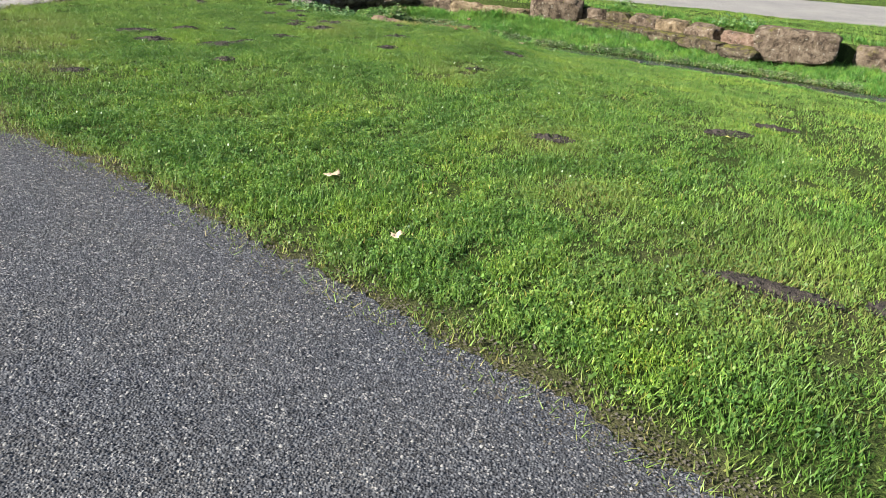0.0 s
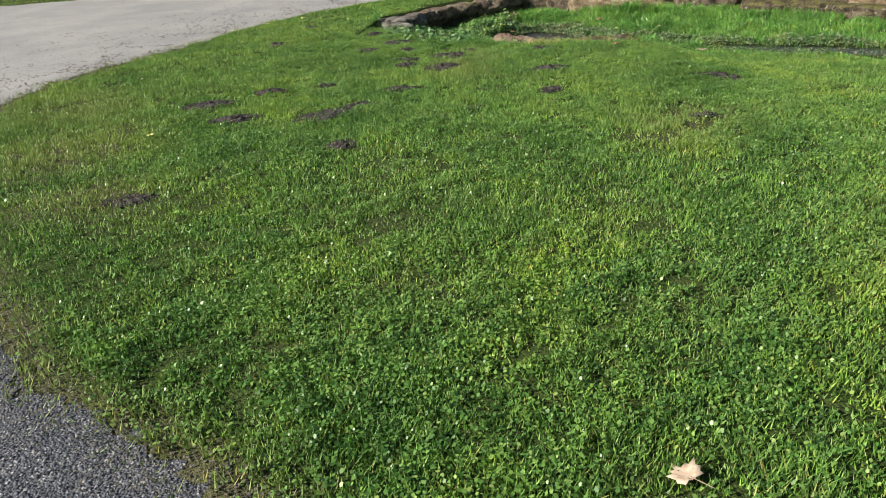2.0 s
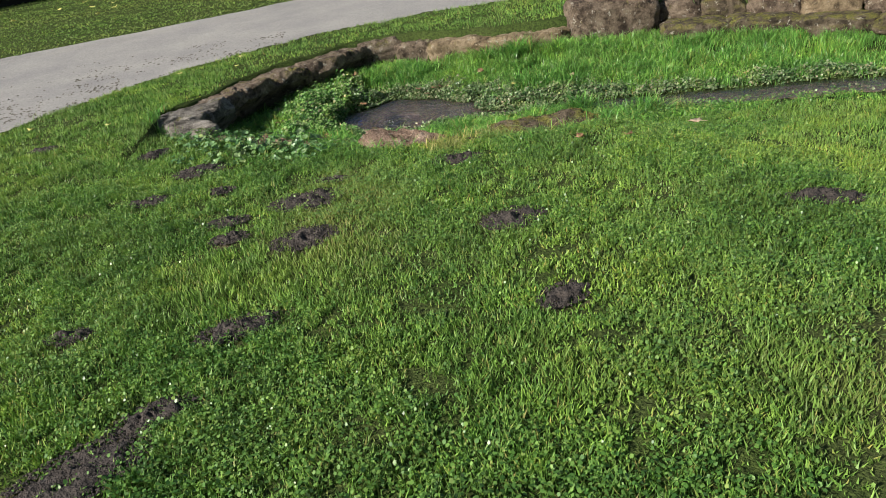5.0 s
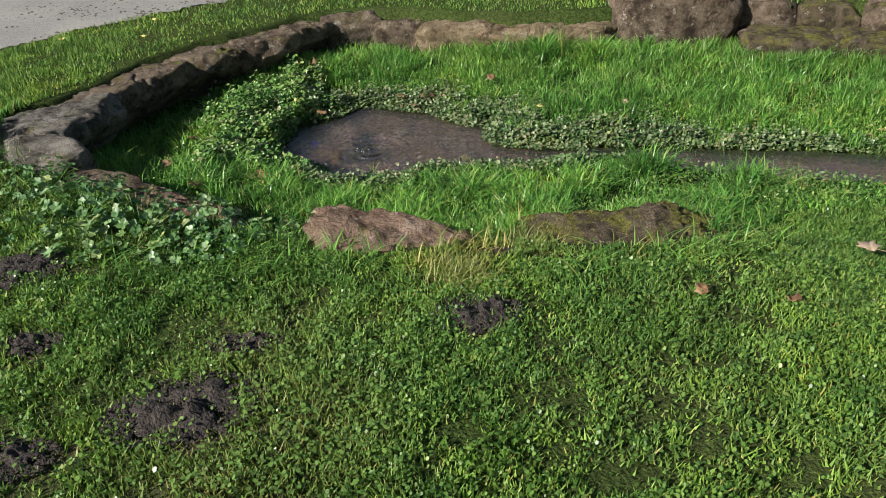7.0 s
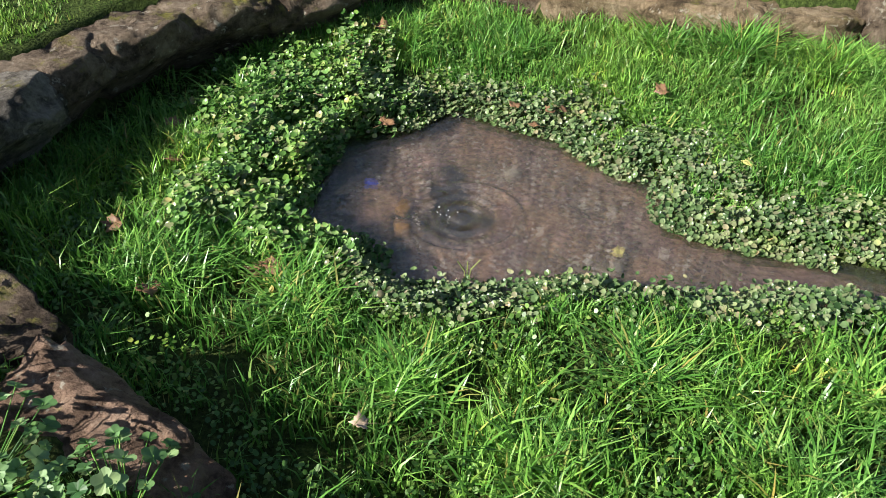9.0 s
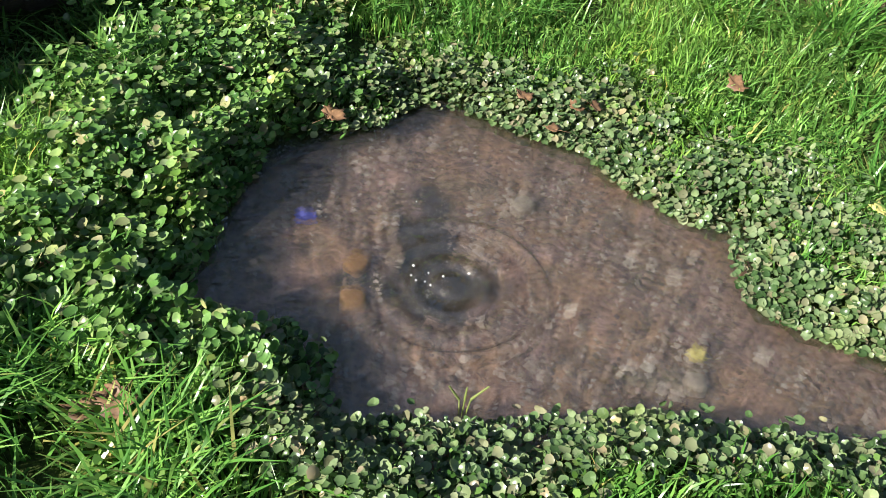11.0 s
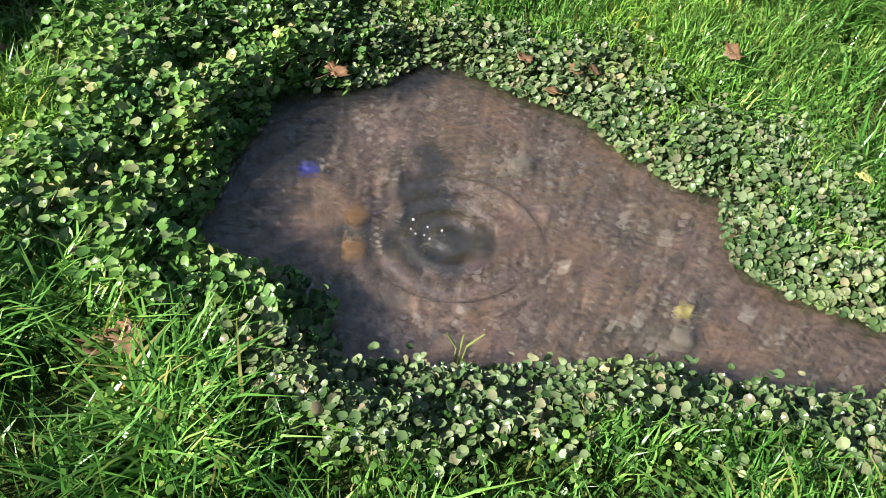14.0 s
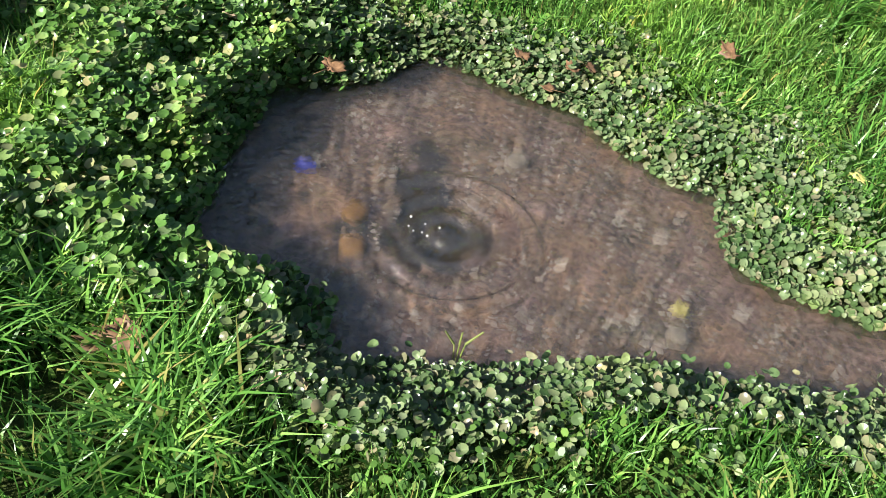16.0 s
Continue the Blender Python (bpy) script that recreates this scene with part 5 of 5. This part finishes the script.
lump = np.sin(P[:, 0] * 1.7 + 2 * np.sin(hz * 1.3)) * 0.18 + np.sin(P[:, 0] * 4.1 + hz * 3) * 0.10
o = 0.35 + lump + np.abs(rng.normal(0, 0.22, n))
o = np.where(hz < 0.35, o + 0.2, o)
x, y = P[:, 0] - P[:, 3] * o + rng.normal(0, 0.1, n), P[:, 1] + P[:, 2] * o + rng.normal(0, 0.1, n)
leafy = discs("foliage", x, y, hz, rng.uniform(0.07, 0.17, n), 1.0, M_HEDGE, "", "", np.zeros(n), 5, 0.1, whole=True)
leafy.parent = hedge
# leafy shrub end of the hedge, its sunlit brightness put into paler leaf colours
n = 9000
x, y = rng.normal(-13.6, 0.7, n), rng.normal(14.0, 0.6, n)
z = np.abs(rng.normal(2.0, 1.5, n)) % 5.5
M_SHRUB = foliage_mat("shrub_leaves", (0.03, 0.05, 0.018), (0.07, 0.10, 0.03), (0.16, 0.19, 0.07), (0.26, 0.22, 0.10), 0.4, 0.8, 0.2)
shrub = tagged(new("shrub"), "loose olive green shrub at the hedge end in sunlight", "shrub")
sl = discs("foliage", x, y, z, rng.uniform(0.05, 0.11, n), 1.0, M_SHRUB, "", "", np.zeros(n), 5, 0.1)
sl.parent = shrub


def limb(bmx, points, radii, sides=9):
    rings = []
    for k, (p, r) in enumerate(zip(points, radii)):
        d = (Vector(points[min(k + 1, len(points) - 1)]) - Vector(points[max(k - 1, 0)])).normalized()
        u = d.cross(Vector((0.3, 1, 0.1))).normalized()
        w = d.cross(u)
        rings.append([bmx.verts.new(Vector(p) + (u * math.cos(t) + w * math.sin(t)) * r * (1 + 0.06 * math.sin(3 * t + k))) for t in [2 * math.pi * i / sides for i in range(sides)]])
    for a, c in zip(rings, rings[1:]):
        for k in range(sides):
            bmx.faces.new((a[k], a[(k + 1) % sides], c[(k + 1) % sides], c[k]))
    bmx.faces.new(rings[-1])


def young_tree(x, y, girth, lean, label, seed):
    r = random.Random(seed)
    tree = tagged(new("tree"), label, "tree")
    tree.location = (x, y, 0)
    b = bmesh.new()
    limb(b, [(0, 0, -0.05), (0.01, 0, 0.25), (lean * 0.3, 0.02, 1.5), (lean * 0.6, 0, 3.0), (lean, 0.03, 4.6), (lean * 1.1, 0.05, 6.2)],
         [girth * 0.75, girth * 0.56, girth * 0.5, girth * 0.44, girth * 0.32, girth * 0.12])
    part("trunk", b, M_BARK, tree)
    ends = []
    for k in range(7):
        a, z0 = k * 2.4, 3.7 + 0.33 * k
        e = (lean + 1.2 * math.cos(a), 1.2 * math.sin(a), z0 + r.uniform(0.8, 1.5))
        b = bmesh.new()
        limb(b, [(lean * z0 / 4.6, 0, z0), ((lean * z0 / 4.6 + e[0]) / 2, e[1] / 2, z0 + 0.35), e], [girth * 0.18, girth * 0.12, girth * 0.04], 6)
        part("limb", b, M_BARK, tree)
        ends.append(e)
    g = np.random.default_rng(seed)
    e = np.array(ends)[g.integers(0, 7, 900)]
    q = e + g.normal(0, 0.4, (900, 3))
    cr = discs("crown", q[:, 0], q[:, 1], q[:, 2], g.uniform(0.06, 0.11, 900), 0.9, M_SHRUB, "", "", np.zeros(900), 5, 0.1)
    cr.parent = tree
    return tree


young_tree(-9.80, 14.70, 0.22, 0.10, "young tree with a pale bare trunk on the lawn strip", 5)
b = bmesh.new()
limb(b, [(0, 0, -0.02), (0.01, 0, 0.9), (0.0, 0, 1.9), (0.01, 0.0, 2.6)], [0.07, 0.06, 0.058, 0.05])
post = part("wooden_post", b, M_BARK)
post.location = (-17.0, 16.5, 0)
tagged(post, "weathered grey wooden post beside the hedge end", "post")
b = bmesh.new()
limb(b, [(0, 0, 0), (0.02, 0.0, 0.05)], [0.42, 0.34], 14)
ring_soil = part("soil_patch", b, M_SOIL)
ring_soil.location = (-9.80, 14.68, -0.01)
tagged(ring_soil, "bare soil ring round the tree trunk", "soil patch")

# froth where the spring breaks the surface
b = bmesh.new()
for k in range(7):
    a, d = random.uniform(0, 6.28), 0.045 * math.sqrt(random.random())
    bmesh.ops.create_icosphere(b, subdivisions=1, radius=random.uniform(0.0012, 0.003), matrix=Matrix.Translation((d * math.cos(a), d * math.sin(a), 0.006)))
froth = part("froth", b, plain_mat("white_froth", (0.7, 0.7, 0.68), (0.85, 0.85, 0.83), 60, 0.3))
froth.location = (0.455, 5.915, WATER_Z)
tagged(froth, "tiny white bubbles where the spring breaks the surface", "froth", kind="stuff")
